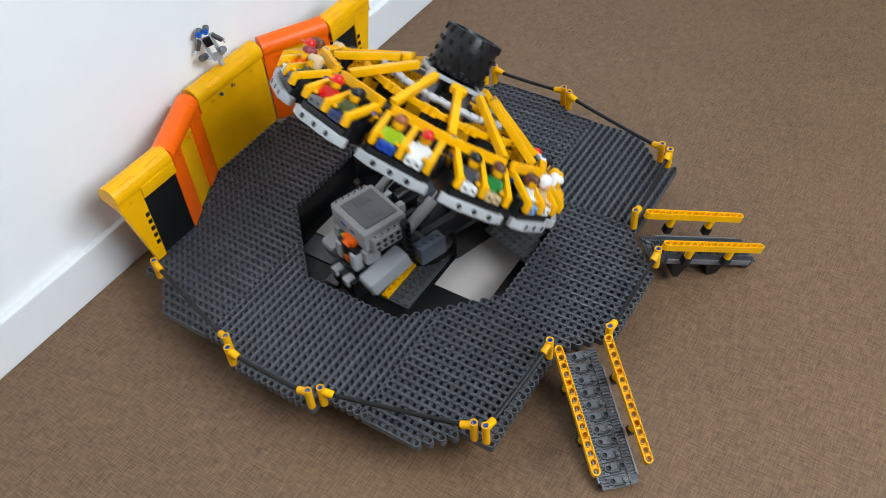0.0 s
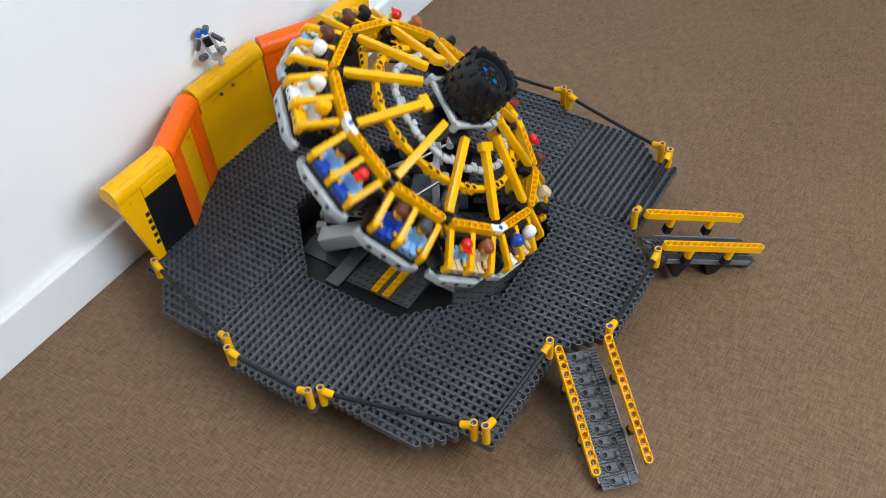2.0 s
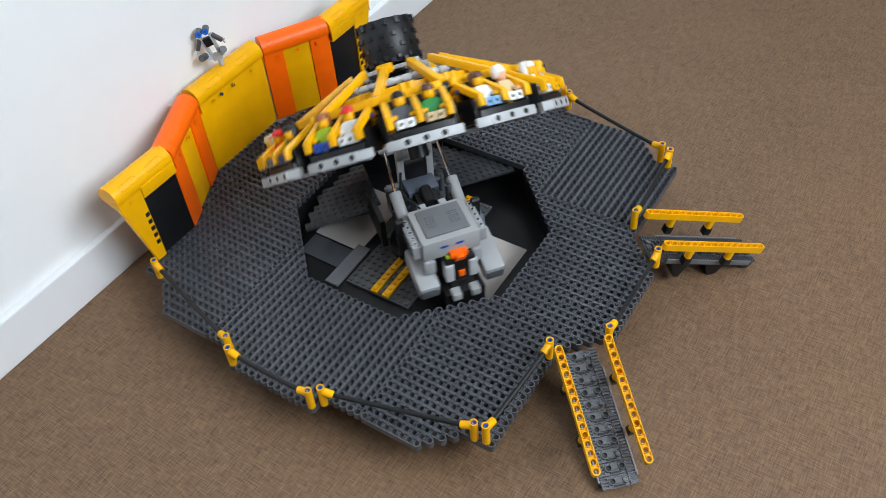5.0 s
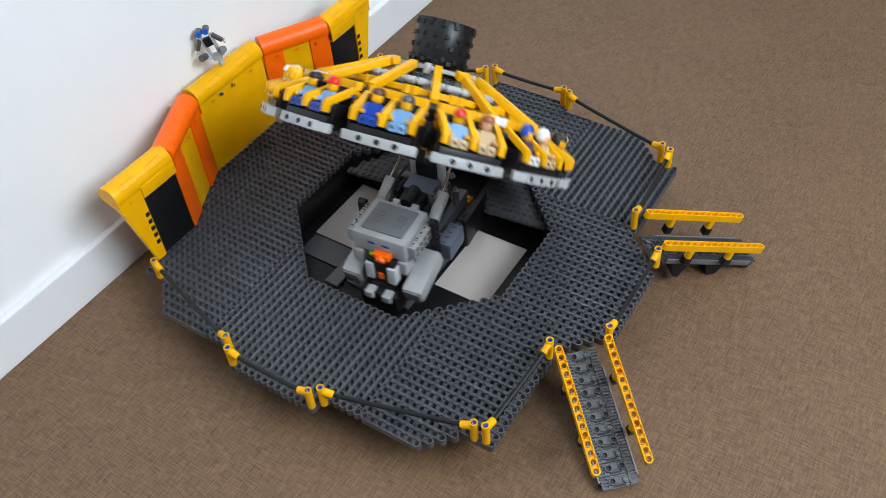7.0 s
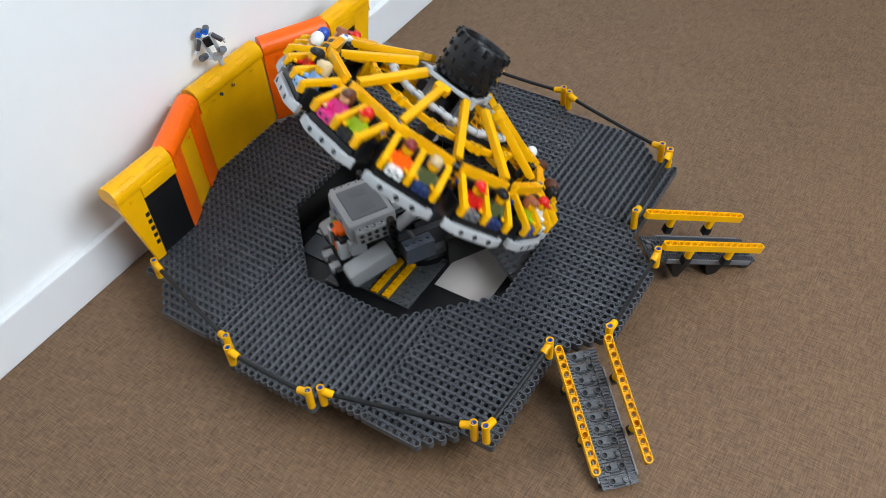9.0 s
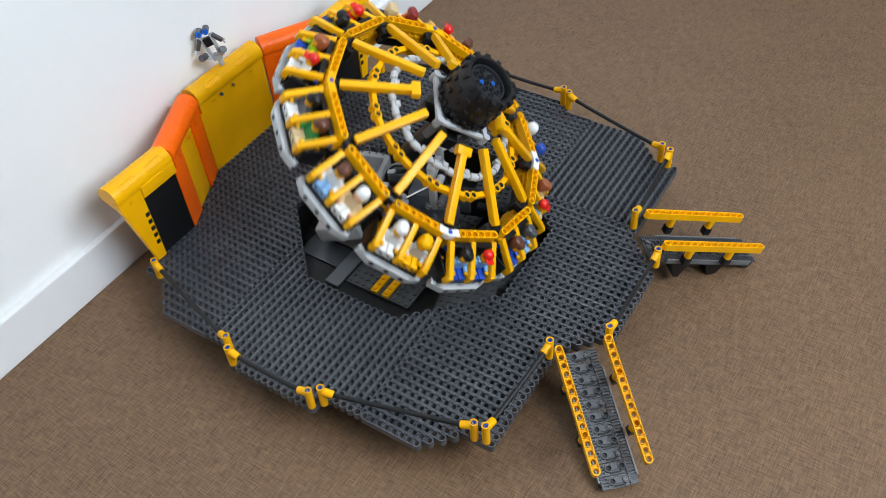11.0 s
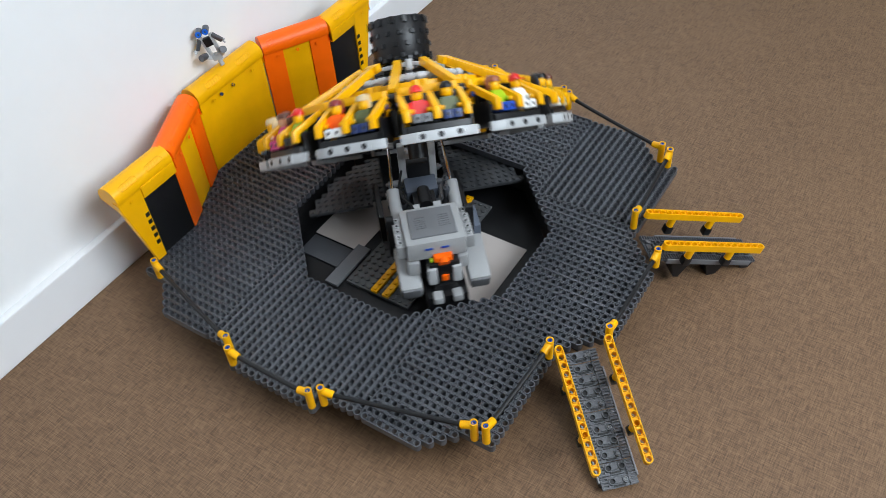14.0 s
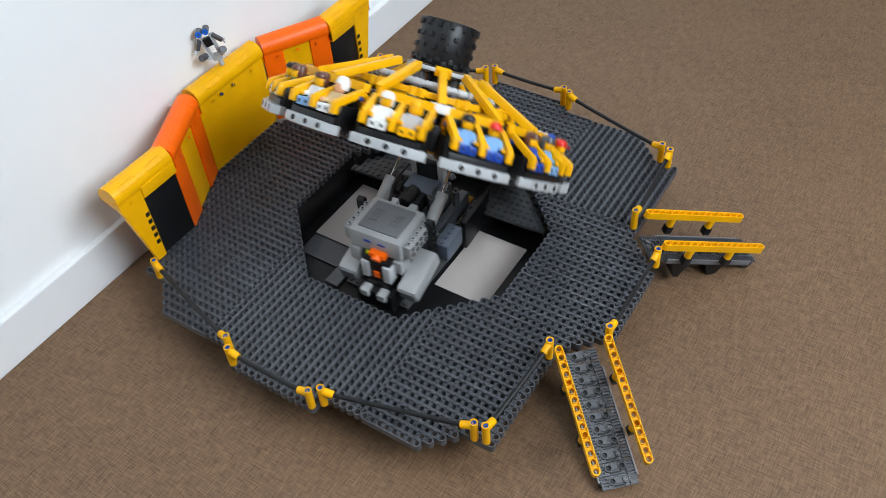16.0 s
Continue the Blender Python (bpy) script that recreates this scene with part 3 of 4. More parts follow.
    # flat black disc as the shade down a pin hole of the ring
    hole_shade = mesh_of(lathe(bmesh.new(), [(0.0, 0.0), (0.0026, 0.0)], 12, m=pose(0.0822, 0, 0.0573)), BLACK, "pin_hole")
    for k in range(NB):
        ra = part("ring_beam", arc, None, w, m=Matrix.Rotation(2 * math.pi * (k + 0.5) / NB, 4, "Z"))
        for e in (-0.19, 0.19):
            part("pin_hole", hole_shade, None, ra, m=Matrix.Rotation(e * math.pi / NB, 4, "Z"))
    V = RIM / math.cos(math.pi / 12)
    for k in range(NB):
        m = Matrix.Rotation(2 * math.pi * k / NB, 4, "Z")
        bm = bmesh.new()
        p, q = Vector((0.046, 0, 0.079)), Vector((RIM - 0.006, 0, 0.0475))
        bar(bm, p, q, m=m)
        if k % 3 == 0:
            bar(bm, (0.046, 0, 0.0792), (0.054, 0, 0.0757), 0.0078, 0.0037, m=m)
        part("spoke", bm, YELLOW, w)
        bm = bmesh.new()
        box(bm, V - 0.016, V - 0.0045, -0.0085, 0.0085, RIMZ - 0.006, RIMZ + 0.002, m=m, bevel=0.001)
        cyl(bm, 0.0042, m @ Vector((V - 0.006, -0.009, RIMZ - 0.001)), m @ Vector((V - 0.006, 0.009, RIMZ - 0.001)), 12)
        cyl(bm, 0.0040, m @ Vector((V - 0.013, 0, RIMZ - 0.016)), m @ Vector((V - 0.013, 0, RIMZ + 0.004)), 12)
        part("rim_connector", bm, BLACK, w)
        bm = bmesh.new()
        box(bm, V - 0.003, V + 0.0015, -0.0105, 0.0105, 0.016, 0.023, m=m, bevel=0.001)
        box(bm, V - 0.003, V + 0.002, -0.0036, 0.0036, 0.008, 0.031, m=m, bevel=0.001)
        part("rim_cross", bm, BLACK, w)
        part("corner_plate", box(bmesh.new(), V - 0.0075, V - 0.0035, -0.0095, 0.0095, 0.006, 0.031, m=m, bevel=0.001), YELLOW, w)
        bm = bmesh.new()
        for s in (-1, 1):
            box(bm, V + 0.003, V + 0.0095, s * 0.0095 - 0.003, s * 0.0095 + 0.003, 0.004, 0.021, m=m, bevel=0.001)
        part("end_post", bm, YELLOW, w)
    for k in range(NB):
        m = Matrix.Rotation(2 * math.pi * (k + 0.5) / NB, 4, "Z")
        part("rim_beam", beam_mesh(7, YELLOW), None, w, m=m @ Matrix.Translation((RIM, -3 * STUD, RIMZ + 0.006)) @ Matrix.Rotation(math.pi / 2, 4, "Z"))
        part("lower_rim_beam", beam_mesh(7, YELLOW), None, w, m=m @ Matrix.Translation((RIM - 0.0040, -3 * STUD, RIMZ - 0.0058)) @ Matrix.Rotation(math.pi / 2, 4, "Z") @ Matrix.Rotation(-math.pi / 2, 4, "X"))
        part("back_beam", beam_mesh(7, YELLOW), None, w, m=m @ Matrix.Translation((RIM - 0.0040, -3 * STUD, RIMZ - 0.0138)) @ Matrix.Rotation(math.pi / 2, 4, "Z") @ Matrix.Rotation(-math.pi / 2, 4, "X"))
    for k in range(NB):      # every third corner is closed
        m = Matrix.Rotation(2 * math.pi * k / NB, 4, "Z")
        if k % 3:
            continue
        white = k in (0, 9)
        bm = bmesh.new()
        for s in (-1, 1):
            box(bm, -0.0038, 0.0038, -0.002, 0.0115, RIMZ - 0.0014, RIMZ + 0.0066, m=m @ pose(V - 0.0005, 0, 0, 0, 0, 15 if s > 0 else 165), bevel=0.0015)
        part("rim_corner", bm, WHITE if white else YELLOW, w, "white corner piece" if white else "")
        part("pin", cyl(bmesh.new(), 0.0023, m @ Vector((V - 0.001, 0, RIMZ + 0.005)), m @ Vector((V - 0.001, 0, RIMZ + 0.0072)), 12), BLUE, w, "blue pin")
    for k in range(NB):
        bench(w, Matrix.Rotation(2 * math.pi * (k + 0.5) / NB, 4, "Z"))
    return w


RAILR = 0.153


def bench(w, m):
    bm = box(bmesh.new(), RIM + 0.004, RAILR - 0.003, -0.0275, 0.0275, RAILZ, SEAT, m=m, bevel=0.0008)
    b = part("bench", bm, BLACK, w, "black two-seat bench")
    part("backrest", box(bmesh.new(), RIM + 0.0048, RIM + 0.0100, -0.0255, 0.0255, SEAT, SEAT + 0.0275, m=m, bevel=0.0008), BLACK, b)
    for e in (-1, 1):
        part("side_panel", box(bmesh.new(), RIM + 0.006, RAILR - 0.006, e * 0.0295 - 0.001, e * 0.0295 + 0.001, RAILZ, SEAT + 0.012, m=m, bevel=0.0004), BLACK, b)
    bm = bmesh.new()
    x0, x1 = RAILR - 0.0035, RAILR + 0.0035
    box(bm, x0, x1, -0.0215, 0.0215, RAILZ - 0.0045, RAILZ + 0.0042, m=m, bevel=0.001)
    for s in (-1, 1):
        bar(bm, (RAILR, s * 0.020, RAILZ - 0.0002), (RAILR - 0.0065, s * 0.0325, RAILZ - 0.0002), 0.0034, 0.0042, m=m)
    rail = part("rail", bm, GREY, b, "light grey beam with bent ends")
    for y in (-0.016, 0.0, 0.016):
        # the rail is solid; black discs paint the shade of its holes
        part("rail_hole", lathe(bmesh.new(), [(0.0, 0.0), (0.0024, 0.0), (0.0026, -0.0002)], 12, m=m @ Matrix.Translation((x1 + 0.0002, y, RAILZ)) @ Matrix.Rotation(math.pi / 2, 4, "Y")), BLACK, rail)
    for y in (-0.026, 0.0, 0.026):
        bm = bmesh.new()
        bar(bm, (RIM + 0.0040, y, RIMZ - 0.0020), (RAILR - 0.001, y, RAILZ + 0.0215), 0.0029, 0.0031, m=m)
        box(bm, RAILR - 0.004, RAILR + 0.002, y - 0.003, y + 0.003, RAILZ + 0.013, RAILZ + 0.0235, m=m, bevel=0.001)
        part("restraint", bm, YELLOW, b)
    for s in (-1, 1):
        part("pin", cyl(bmesh.new(), 0.0023, m @ Vector((RIM + 0.008, s * 0.0292, RIMZ - 0.008)), m @ Vector((RIM + 0.008, s * 0.0285, RIMZ - 0.008)), 10), BLUE, b, "blue pin")


ride_wheel = wheel()


# ---------------------------------------------------------------- toy figures on the benches
def toy_figure(m, y, hat, torso, legs, cap):
    """A seated plain toy figure in one mesh, in the wheel's space."""
    bm = bmesh.new()

    def done(slot):
        for f in bm.faces:
            if f.index == -1 or f not in known:
                f.material_index = slot
                known.add(f)

    known = set()
    r0 = RIM + 0.0193
    z = SEAT + 0.0015
    for s in (-1, 1):
        box(bm, r0, r0 + 0.0150, y + s * 0.0041 - 0.0037, y + s * 0.0041 + 0.0037, z + 0.0002, z + 0.0078, bevel=0.0008)
    box(bm, r0 - 0.004, r0 + 0.004, y - 0.0077, y + 0.0077, z + 0.0002, z + 0.007, bevel=0.0006)
    done(0)
    for s in (-1, 1):
        cyl(bm, 0.0015, (r0 + 0.0148, y + s * 0.0041, z + 0.004), (r0 + 0.0153, y + s * 0.0041, z + 0.004), 8)
    done(4)
    lo = [(-0.0039, -0.0077), (0.0039, -0.0077), (0.0039, 0.0077), (-0.0039, 0.0077)]
    hi = [(-0.0033, -0.0056), (0.0033, -0.0056), (0.0033, 0.0056), (-0.0033, 0.0056)]
    v0 = [bm.verts.new((r0 + a, y + b, z + 0.007)) for a, b in lo]
    v1 = [bm.verts.new((r0 + a, y + b, z + 0.0195)) for a, b in hi]
    for k in range(4):
        bm.faces.new((v0[k], v0[(k + 1) % 4], v1[(k + 1) % 4], v1[k]))
    bm.faces.new(v1)
    for s in (-1, 1):
        cyl(bm, 0.0022, (r0, y + s * 0.0075, z + 0.0175), (r0 + 0.003, y + s * 0.0088, z + 0.011), 10)
        cyl(bm, 0.0021, (r0 + 0.003, y + s * 0.0088, z + 0.0112), (r0 + 0.009, y + s * 0.0075, z + 0.0105), 10)
    done(1)
    for s in (-1, 1):
        bmesh.ops.create_uvsphere(bm, u_segments=8, v_segments=6, radius=0.0022, matrix=Matrix.Translation((r0 + 0.0105, y + s * 0.0075, z + 0.0105)))
    lathe(bm, [(0.0026, 0.0192), (0.0040, 0.0202), (0.0050, 0.0215), (0.0050, 0.0268), (0.0042, 0.0282), (0.0, 0.0284)], 16, m=pose(r0 + 0.0002, y, z))
    done(2)
    hx = r0 - 0.0004
    if cap == "cap":
        lathe(bm, [(0.0054, 0.0258), (0.0056, 0.0275), (0.0050, 0.0305), (0.0030, 0.0325), (0.0, 0.0330)], 16, m=pose(hx, y, z))
        box(bm, hx + 0.002, hx + 0.0095, y - 0.0042, y + 0.0042, z + 0.0262, z + 0.0275, bevel=0.0005)
    elif cap == "helmet":
        lathe(bm, [(0.0058, 0.0225), (0.0064, 0.0250), (0.0064, 0.0285), (0.0050, 0.0325), (0.0025, 0.0342), (0.0, 0.0345)], 18, m=pose(hx - 0.0012, y, z))
    else:
        lathe(bm, [(0.0056, 0.0205), (0.0062, 0.0225), (0.0060, 0.0285), (0.0047, 0.0318), (0.0022, 0.0330), (0.0, 0.0331)], 14, m=pose(hx - 0.0026, y, z))
        lathe(bm, [(0.0055, 0.0268), (0.0057, 0.0292), (0.0040, 0.0318), (0.0, 0.0325)], 14, m=pose(hx + 0.0012, y, z))
    done(3)
    bmesh.ops.transform(bm, matrix=m, verts=bm.verts)
    me = mesh_of(bm, legs, "toy_figure", 40)
    skin = FLESH if torso in (PINK, TAN) else YELLOW
    for x in (torso, skin, hat, BLACK):
        me.materials.append(x)
    return new("toy_figure", me)


CREW = (
    ((BLUE, PURPLE, WHITE, "helmet", "blue helmet, dark torso and white legs"), (WHITE, TAN, TAN, "helmet", "white helmet and tan clothes")),
    ((RED, LBLUE, TAN, "cap", "red cap, light blue torso and tan legs"), (RUST, TAN, TAN, "hair", "rust-brown hair and tan clothes")),
    ((BROWN, BLUE, BLUE, "hair", "brown hair and blue clothes"), (DARK, LBLUE, LBLUE, "hair", "dark hair and light blue clothes")),
    ((BLACK, LBLUE, BLUE, "hair", "black hair, light blue torso and blue legs"), (RED, LBLUE, BLUE, "cap", "red cap, light blue torso and blue legs")),
    ((WHITE, WHITE, WHITE, "hair", "white hair and white clothes"), (YELLOW, GREY, YELLOW, "hair", "yellow hair, grey torso and yellow legs")),
    ((BROWN, WHITE, LBLUE, "hair", "brown hair, white torso and light blue legs"), (WHITE, TAN, WHITE, "helmet", "round white helmet and white legs")),
    ((BLACK, DARK, WHITE, "hair", "black hair, dark torso and white legs"), (BROWN, GREEN, TAN, "hair", "brown hair, green torso and tan legs")),
    ((RUST, LIME, BLUE, "hair", "rust-brown hair, lime torso and blue legs"), (RED, WHITE, WHITE, "cap", "red cap and white clothes")),
    ((RED, RED, MIDGREY, "cap", "red cap, red torso and grey legs"), (BLACK, OLIVE, NAVY, "hair", "black hair, olive torso and navy legs")),
    ((MAROON, ORANGE, WHITE, "hair", "dark red hair, orange torso and white legs"), (TAN, OLIVE, NAVY, "hair", "tan hair, olive torso and navy legs")),
    ((BROWN, PINK, PINK, "hair", "brown hair and pink clothes"), (RED, LIME, BLACK, "cap", "red cap, lime torso and black legs")),
    ((BLACK, RED, BLACK, "hair", "black hair, red torso and black legs"), (TAN, LBLUE, LBLUE, "hair", "tan hair and light blue clothes")),
)
riders = []
for k, pair in enumerate(CREW):
    turn = Matrix.Rotation(radians(15 - 30 * k), 4, "Z")
    for s, (hat, torso, legs, cap, words) in zip((-1, 1), pair):
        riders.append(tagged(toy_figure(turn, s * 0.013, hat, torso, legs, cap), "toy figure with " + words, "toy figure", "toy figures on the benches"))


# ---------------------------------------------------------------- ride: turning arm with battery box
def gantry():
    g = thing("turning_mechanism", "turning grey mechanism with battery box, motors and struts", "ride mechanism")
    bx, bz = -0.067, 0.054
    bm = bmesh.new()
    box(bm, bx - 0.027, bx + 0.025, -0.030, 0.030, bz - 0.024, bz - 0.0005, bevel=0.003)
    bb = part("battery_box", bm, BOXGREY, g, "light grey battery box")
    lid = part("battery_lid", box(bmesh.new(), bx - 0.0195, bx + 0.0195, -0.0228, 0.0228, bz - 0.002, bz + 0.0012, bevel=0.001), MIDGREY, bb, "dark grey ribbed lid")
    for s in (-1, 1):
        for k in range(6):
            part("rib", box(bmesh.new(), bx - 0.008 + k * 0.003, bx - 0.0068 + k * 0.003, s * 0.012 - 0.005, s * 0.012 + 0.005, bz + 0.0012, bz + 0.0017), MIDGREY, lid)
        bm = bmesh.new()
        y0 = s * 0.0345
        box(bm, bx - 0.022, bx + 0.020, y0 - 0.0042, y0 + 0.0042, bz - 0.022, bz - 0.006, bevel=0.0008)
        brick = part("side_brick", bm, BOXGREY, bb, "light grey perforated brick")
        for k in range(5):
            for zz in (bz - 0.0105, bz - 0.0175):
                # black discs on solid brick stand for the darkness in its holes
                part("hole", cyl(bmesh.new(), 0.0025, (bx - 0.017 + k * STUD, y0 + s * 0.0041, zz), (bx - 0.017 + k * STUD, y0 + s * 0.0045, zz), 12), BLACK, brick)
            part("stud", cyl(bmesh.new(), 0.0024, (bx - 0.017 + k * STUD, y0, bz - 0.0062), (bx - 0.017 + k * STUD, y0, bz - 0.0042), 12), GREY, brick)
            # same for the hollow stud: its inner shade as a black disc
            part("stud_hole", cyl(bmesh.new(), 0.0014, (bx - 0.017 + k * STUD, y0, bz - 0.0044), (bx - 0.017 + k * STUD, y0, bz - 0.0040), 10), BLACK, brick)
        # round motor slung low at each side
        bm = bmesh.new()
        my = 0.030 if s > 0 else -0.040
        bar(bm, (-0.106, my, -0.003), (-0.056, my, 0.011), 0.0112, 0.0098, bevel=0.0042)
        mo = part("motor", bm, BOXGREY, g, "light grey rounded motor")
        part("motor_cap", bar(bmesh.new(), (-0.1072, my, -0.00334), (-0.1055, my, -0.00286), 0.0090, 0.0076, bevel=0.0006), MIDGREY, mo)
        # linear strut with polished rod
        bm = bmesh.new()
        cyl(bm, 0.0064, (-0.044, s * 0.031, 0.031), (-0.008, s * 0.031, 0.051), 18)
        st = part("strut", bm, BOXGREY, g, "light grey strut cylinder")
        part("rod", cyl(bmesh.new(), 0.0016, (-0.010, s * 0.031, 0.050), (0.030, s * 0.028, 0.080), 10), CHROME, st, "polished metal rod")
        part("strut_foot", cyl(bmesh.new(), 0.0042, (0.030, s * 0.028 - 0.006, 0.080), (0.030, s * 0.028 + 0.006, 0.080), 12), GREY, st)
        # upright side beam
        part("side_beam", beam_mesh(7, BLACK), None, g, m=pose(-0.052, s * 0.0405 - 0.004, 0.052, 90, 90, 0))
        # frame under the hub
        part("hub_frame", bar(bmesh.new(), (0.018, s * 0.016, 0.022), (0.018, s * 0.016, 0.088), 0.0037, 0.0037), GREY, g)
        part("perforated_block", box(bmesh.new(), -0.040, -0.032, s * 0.011 - 0.004, s * 0.011 + 0.004, 0.030, 0.049, bevel=0.001), GREY, g)
        # studded wing plate beside the hub, stepped to the round of the pit
        bm = bmesh.new()
        for i in range(11):
            cells = [k for k in range(12) if math.hypot(0.042 + (i + 1) * STUD, 0.036 + (k + 1) * STUD) < 0.135]
            if cells and i + len(cells) > 0:
                a0 = 0.036 + (2 * STUD if i == 0 else 0)
                a1 = 0.036 + (cells[-1] + 1) * STUD
                y0, y1 = (a0, a1) if s > 0 else (-a1, -a0)
                studded(bm, 0.042 + i * STUD, 0.042 + (i + 1) * STUD, y0, y1, -0.011)
        bmesh.ops.remove_doubles(bm, verts=bm.verts, dist=1e-5)
        part("wing_plate", bm, WINGGREY, g, "dark grey studded wing plate")
        part("side_plate", box(bmesh.new(), -0.05, 0.045, s * 0.028 - 0.0035, s * 0.026 + 0.0035, -0.012, 0.010, bevel=0.001), DARK, g)
        # black sheet in place of the shadow beside the arm; no wall stands here
        part("side_wall", box(bmesh.new(), 0.004, 0.060, s * 0.046 - 0.003, s * 0.046 + 0.003, -0.034, 0.004, bevel=0.001), BLACK, g, "black sheet standing in for the shade beside the arm")
    part("side_motor", box(bmesh.new(), -0.045, -0.012, -0.054, -0.038, -0.006, 0.016, bevel=0.002), BLUEGREY, g, "blue-grey side motor")
    for k in range(4):
        part("stud", cyl(bmesh.new(), 0.0024, (-0.041 + k * STUD, -0.046, 0.015), (-0.041 + k * STUD, -0.046, 0.0178), 12), BLUEGREY, g)
    part("cross_bar", bar(bmesh.new(), (0.018, -0.020, 0.074), (0.018, 0.020, 0.074), 0.0037, 0.0037), GREY, g)
    part("gear_motor", box(bmesh.new(), -0.010, 0.014, -0.017, 0.017, 0.030, 0.046, bevel=0.002), BLUEGREY, g, "blue-grey gear motor")
    part("drive_block", cyl(box(bmesh.new(), -0.032, -0.010, -0.012, 0.012, 0.026, 0.046, bevel=0.002), 0.0065, (-0.034, 0, 0.047), (-0.012, 0, 0.049), 16), BLACK, g)
    part("hub_block", box(bmesh.new(), 0.012, 0.026, -0.012, 0.012, 0.030, 0.064, bevel=0.002), BLACK, g)
    # receiver under the box, a little off its middle: pale sides, orange lens and slide
    oy = -0.005
    part("receiver", box(bmesh.new(), -0.103, -0.088, oy - 0.016, oy + 0.016, 0.000, 0.030, bevel=0.002), BLACK, g)
    part("lower_block", box(box(bmesh.new(), -0.114, -0.078, oy - 0.021, oy + 0.021, -0.030, -0.006, bevel=0.002), -0.106, -0.080, oy - 0.012, oy + 0.012, -0.008, 0.002, bevel=0.001), BLACK, g)
    for s in (-1, 1):
        side = part("receiver_side", box(bmesh.new(), -0.106, -0.094, oy + s * 0.0125 - 0.0046, oy + s * 0.0125 + 0.0046, 0.004, 0.026, bevel=0.002), GREY, g)
        part("stud", cyl(bmesh.new(), 0.0023, (-0.100, oy + s * 0.0125, 0.0255), (-0.100, oy + s * 0.0125, 0.0278), 12), GREY, side)
        part("blue_mark", box(bmesh.new(), bx - 0.0278, bx - 0.0268, s * 0.008 - 0.004, s * 0.008 + 0.004, bz - 0.0105, bz - 0.0085), BLUE, bb)
        part("weight", box(bmesh.new(), -0.118, -0.106, oy + s * 0.010 - 0.005, oy + s * 0.010 + 0.005, -0.013, -0.004, bevel=0.002), BOXGREY, g)
        part("cheek", box(bmesh.new(), -0.096, -0.078, s * 0.0245 - 0.006, s * 0.0245 + 0.006, 0.012, 0.029, bevel=0.0025), BOXGREY, g)
    part("lens", cyl(box(bmesh.new(), -0.101, -0.091, oy - 0.0095, oy + 0.0095, 0.030, 0.0365, bevel=0.002), 0.0052, (-0.1035, oy, 0.030), (-0.098, oy, 0.032), 14), ORANGE, g, "orange lens")
    part("slide", box(bmesh.new(), -0.1052, -0.103, oy - 0.0032, oy + 0.0032, 0.007, 0.015, bevel=0.0008), ORANGE, g, "orange slide switch")
    part("indicator", box(bmesh.new(), -0.1000, -0.0960, oy + 0.0105, oy + 0.0135, 0.031, 0.034, bevel=0.0006), LIME, g, "small yellow-green indicator")
    # grey connectors and axles round the hub
    rng = random.Random(11)
    for k in range(14):
        x, y, z = rng.uniform(-0.040, 0.030), rng.choice((-1, 1)) * rng.uniform(0.012, 0.034), rng.uniform(0.006, 0.046)
        way = ((1, 0, 0), (0, 1, 0), (0, 0, 1))[k % 3]
        v = Vector(way) * rng.uniform(0.007, 0.013)
        bm = cyl(bmesh.new(), 0.0036, Vector((x, y, z)) - v, Vector((x, y, z)) + v, 12)
        cyl(bm, 0.0018, Vector((x, y, z)) - v * 1.35, Vector((x, y, z)) + v * 1.35, 8)
        part("connector", bm, (BLACK, MIDGREY, DARK)[k % 3], g)
    part("turntable_top", lathe(bmesh.new(), [(0.034, -0.030), (0.034, -0.022), (0.028, -0.018), (0.028, -0.012), (0.0, -0.012)], 32), DARK, g)
    part("spine", box(box(bmesh.new(), -0.085, 0.035, -0.022, 0.022, -0.013, 0.002, bevel=0.002), -0.02, 0.03, -0.020, 0.020, 0.0, 0.032, bevel=0.002), DARK, g)
    part("cable", tube([Vector(v) for v in ((0.01, 0.018, 0.06), (-0.005, 0.024, 0.052), (-0.02, 0.022, 0.05), (-0.034, 0.016, 0.052), (-0.042, 0.012, 0.045))], 0.0013, 8), BLACK, g, "black cable")
    return g


ride_arm = gantry()


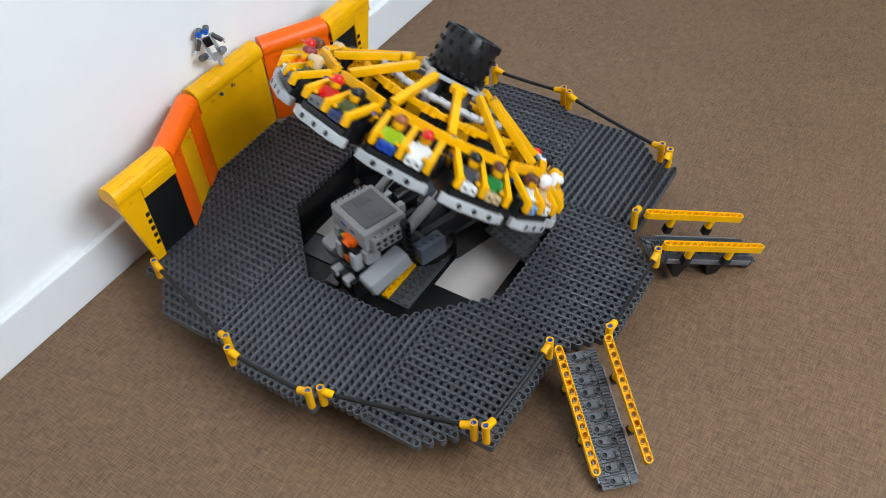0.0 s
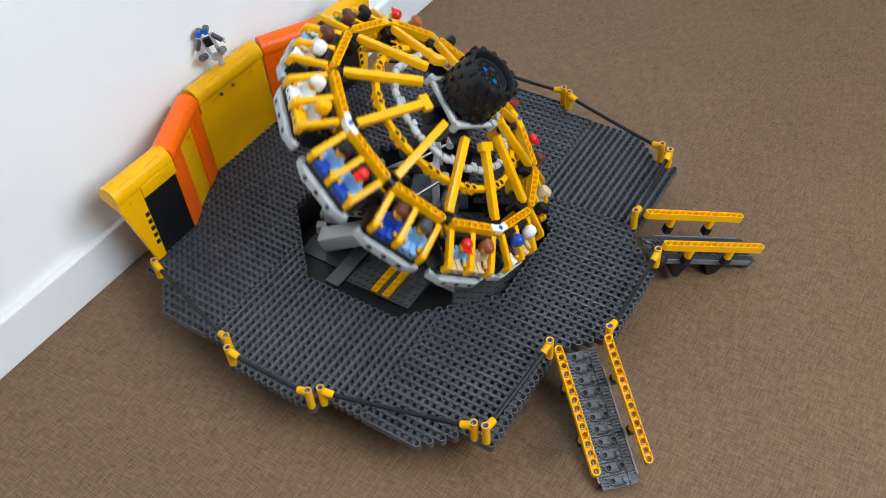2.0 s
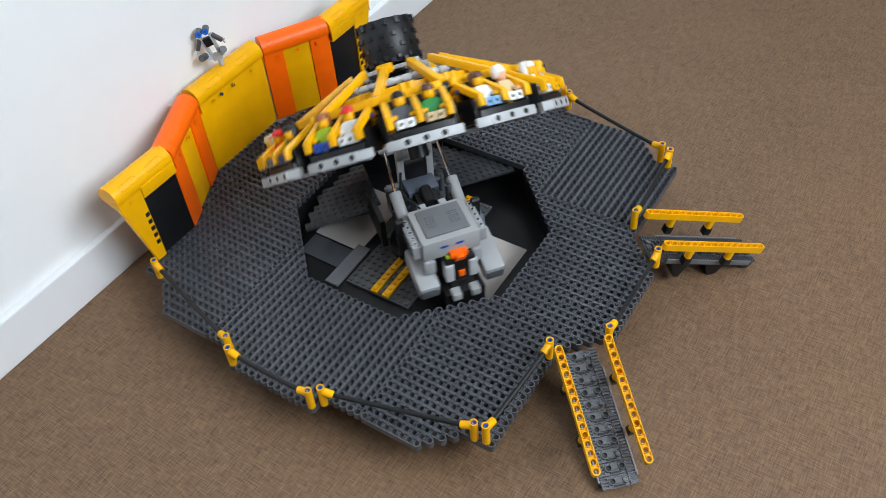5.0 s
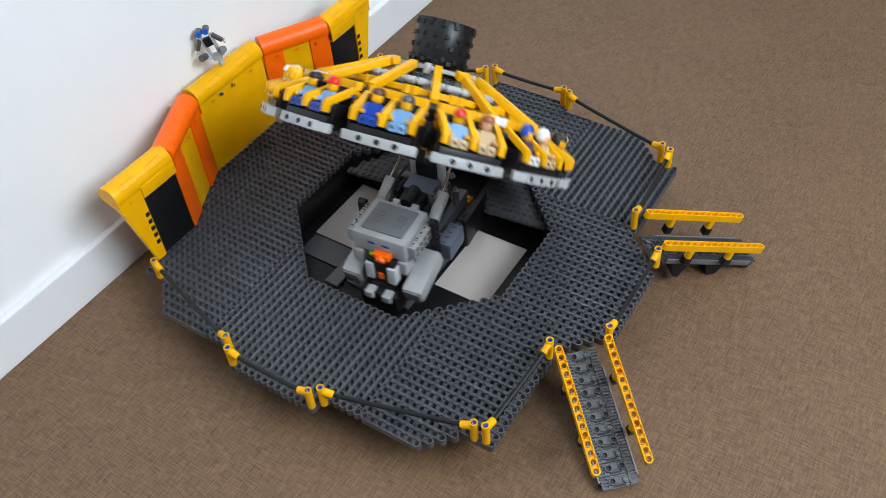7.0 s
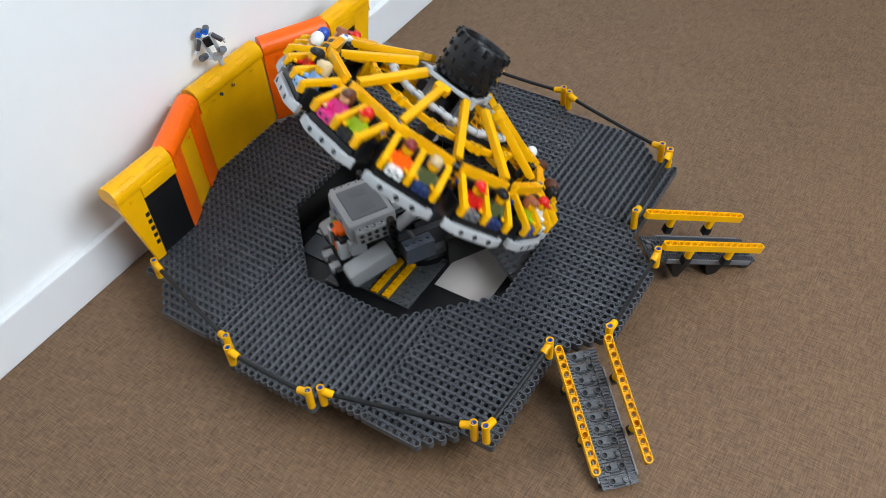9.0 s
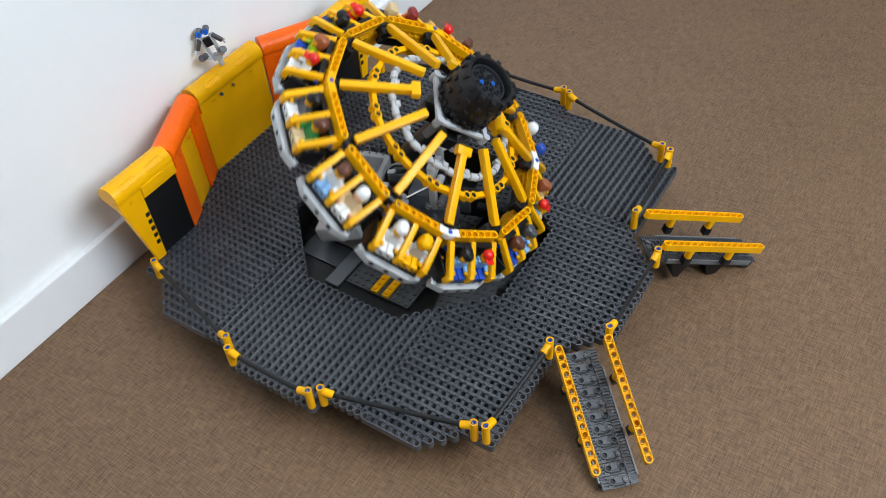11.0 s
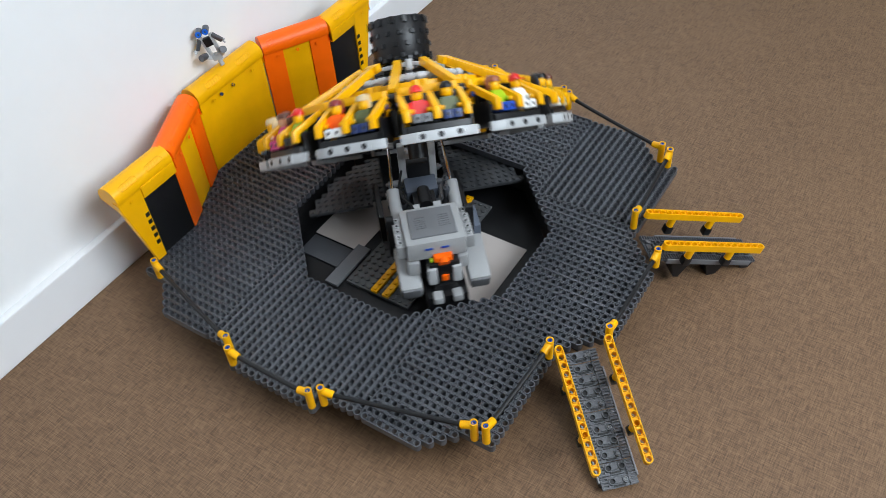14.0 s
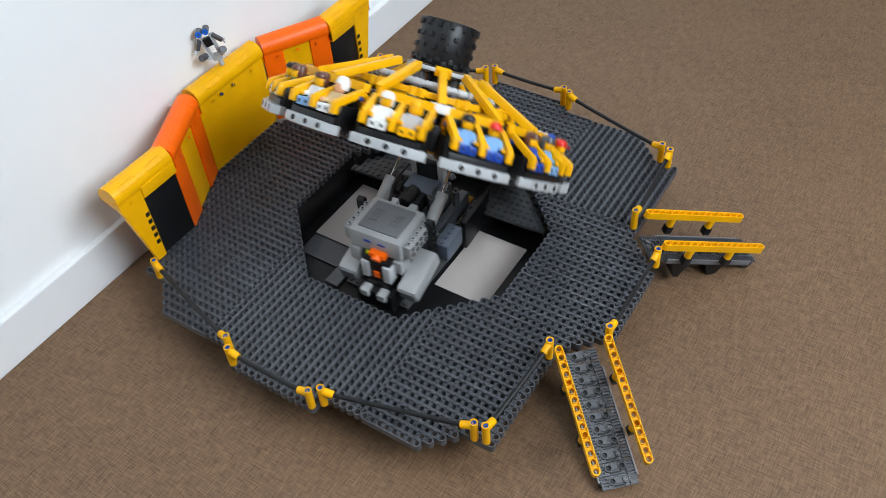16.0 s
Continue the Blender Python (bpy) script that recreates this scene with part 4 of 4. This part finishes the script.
# ---------------------------------------------------------------- small robot on the screen
def robot():
    r = thing("toy_robot", "small grey toy robot with blue eyes sitting on the screen", "toy robot", m=pose(-51.2 * STUD, 30.2 * STUD, DZ + 13.9 * STUD, 17, -6, -50) @ Matrix.Scale(0.9, 4))
    def P(name, bm, mt, label=""):
        return part(name, bm, mt, r, label)
    P("hip", cyl(box(bmesh.new(), -0.004, 0.004, -0.006, 0.006, 0.010, 0.018, bevel=0.001), 0.003, (0, 0, 0.001), (0, 0, 0.012), 12), GREY)
    P("body", bar(bar(bmesh.new(), (0.0, -0.005, 0.016), (0.0, -0.007, 0.044), 0.0022, 0.0022), (0, 0.005, 0.016), (0, 0.007, 0.044), 0.0022, 0.0022), GREY)
    P("chest", box(bmesh.new(), -0.003, 0.004, -0.005, 0.005, 0.030, 0.041, bevel=0.001), BLACK, "black chest block")
    for s in (-1, 1):
        e = P("eye_tube", cyl(bmesh.new(), 0.0042, (-0.005, s * 0.0046, 0.050), (0.006, s * 0.0046, 0.050), 16), DARK, "dark eye tube")
        part("eye", lathe(bmesh.new(), [(0.0014, 0.0), (0.0014, 0.0012), (0.0036, 0.0012), (0.0038, 0)], 14, m=pose(0.0058, s * 0.0046, 0.050, 0, 90, 0)), BRIGHTBLUE, e, "bright blue ring")
        P("arm", bar(bmesh.new(), (0, s * 0.008, 0.042), (0.003, s * 0.017, 0.031), 0.0024, 0.0024), DARK)
        P("hand_clip", bar(bar(bmesh.new(), (0.003, s * 0.017, 0.031), (0.008, s * 0.020, 0.029), 0.0011, 0.0011), (0.003, s * 0.017, 0.031), (0.006, s * 0.021, 0.033), 0.0011, 0.0011), GREY)
        P("leg", bar(bmesh.new(), (0, s * 0.006, 0.014), (0.007, s * 0.012, 0.021), 0.0026, 0.0026), GREY)
        P("foot", cyl(bmesh.new(), 0.0042, (0.004, s * 0.011, 0.021), (0.013, s * 0.015, 0.024), 14), DARK, "dark round foot")


robot()


# ---------------------------------------------------------------- motion
# small unevenness of the arm's turning, in degrees by the second
UNEVEN = ((0.0, 2.5), (0.5, 2.5), (1.0, 0.0), (1.5, 0.0), (2.0, -1.5), (2.5, -2.0), (3.0, -1.5), (3.5, 0.5), (4.0, -0.5), (6.5, -7.0), (7.0, -5.8), (7.5, -1.5),
          (8.0, -2.5), (8.5, -5.5), (9.0, -1.0), (11.5, -1.0), (12.0, 0.0), (12.5, -4.0), (13.0, -1.5), (13.5, -2.0), (14.0, -3.0), (14.5, -0.8), (15.0, -2.5), (15.5, 0.0), (16.0, 0.5))


def uneven(t):
    for (a, u), (b, v) in zip(UNEVEN, UNEVEN[1:]):
        if t <= b:
            w = (t - a) / (b - a)
            return u + (v - u) * w * w * (3 - 2 * w)
    return UNEVEN[-1][1]


def phi(t):
    a = 159.0 * t
    return -290.0 + a - 1.5 * math.cos(radians(a)) + uneven(t)


def psi(t):
    return 54.8 - 232.05 * t - uneven(t)


def motions():
    rows_w, rows_a = [], []
    n = 160
    for k in range(n + 1):
        t = 16.0 * k / n
        base = Matrix.Translation(PIVOT) @ Matrix.Rotation(radians(phi(t)), 4, "Z") @ Matrix.Translation((0, -0.003, 0)) @ Matrix.Rotation(radians(TILT), 4, "Y")
        rows_w.append((t, base @ Matrix.Rotation(radians(psi(t)), 4, "Z")))
        rows_a.append((t, Matrix.Translation((CX + 0.0025, CY + 0.0045, DZ)) @ Matrix.Rotation(radians(phi(t) + 0.5), 4, "Z")))
    walk(ride_wheel, rows_w)
    walk(ride_arm, rows_a)
    for rider in riders:
        walk(rider, rows_w)


motions()
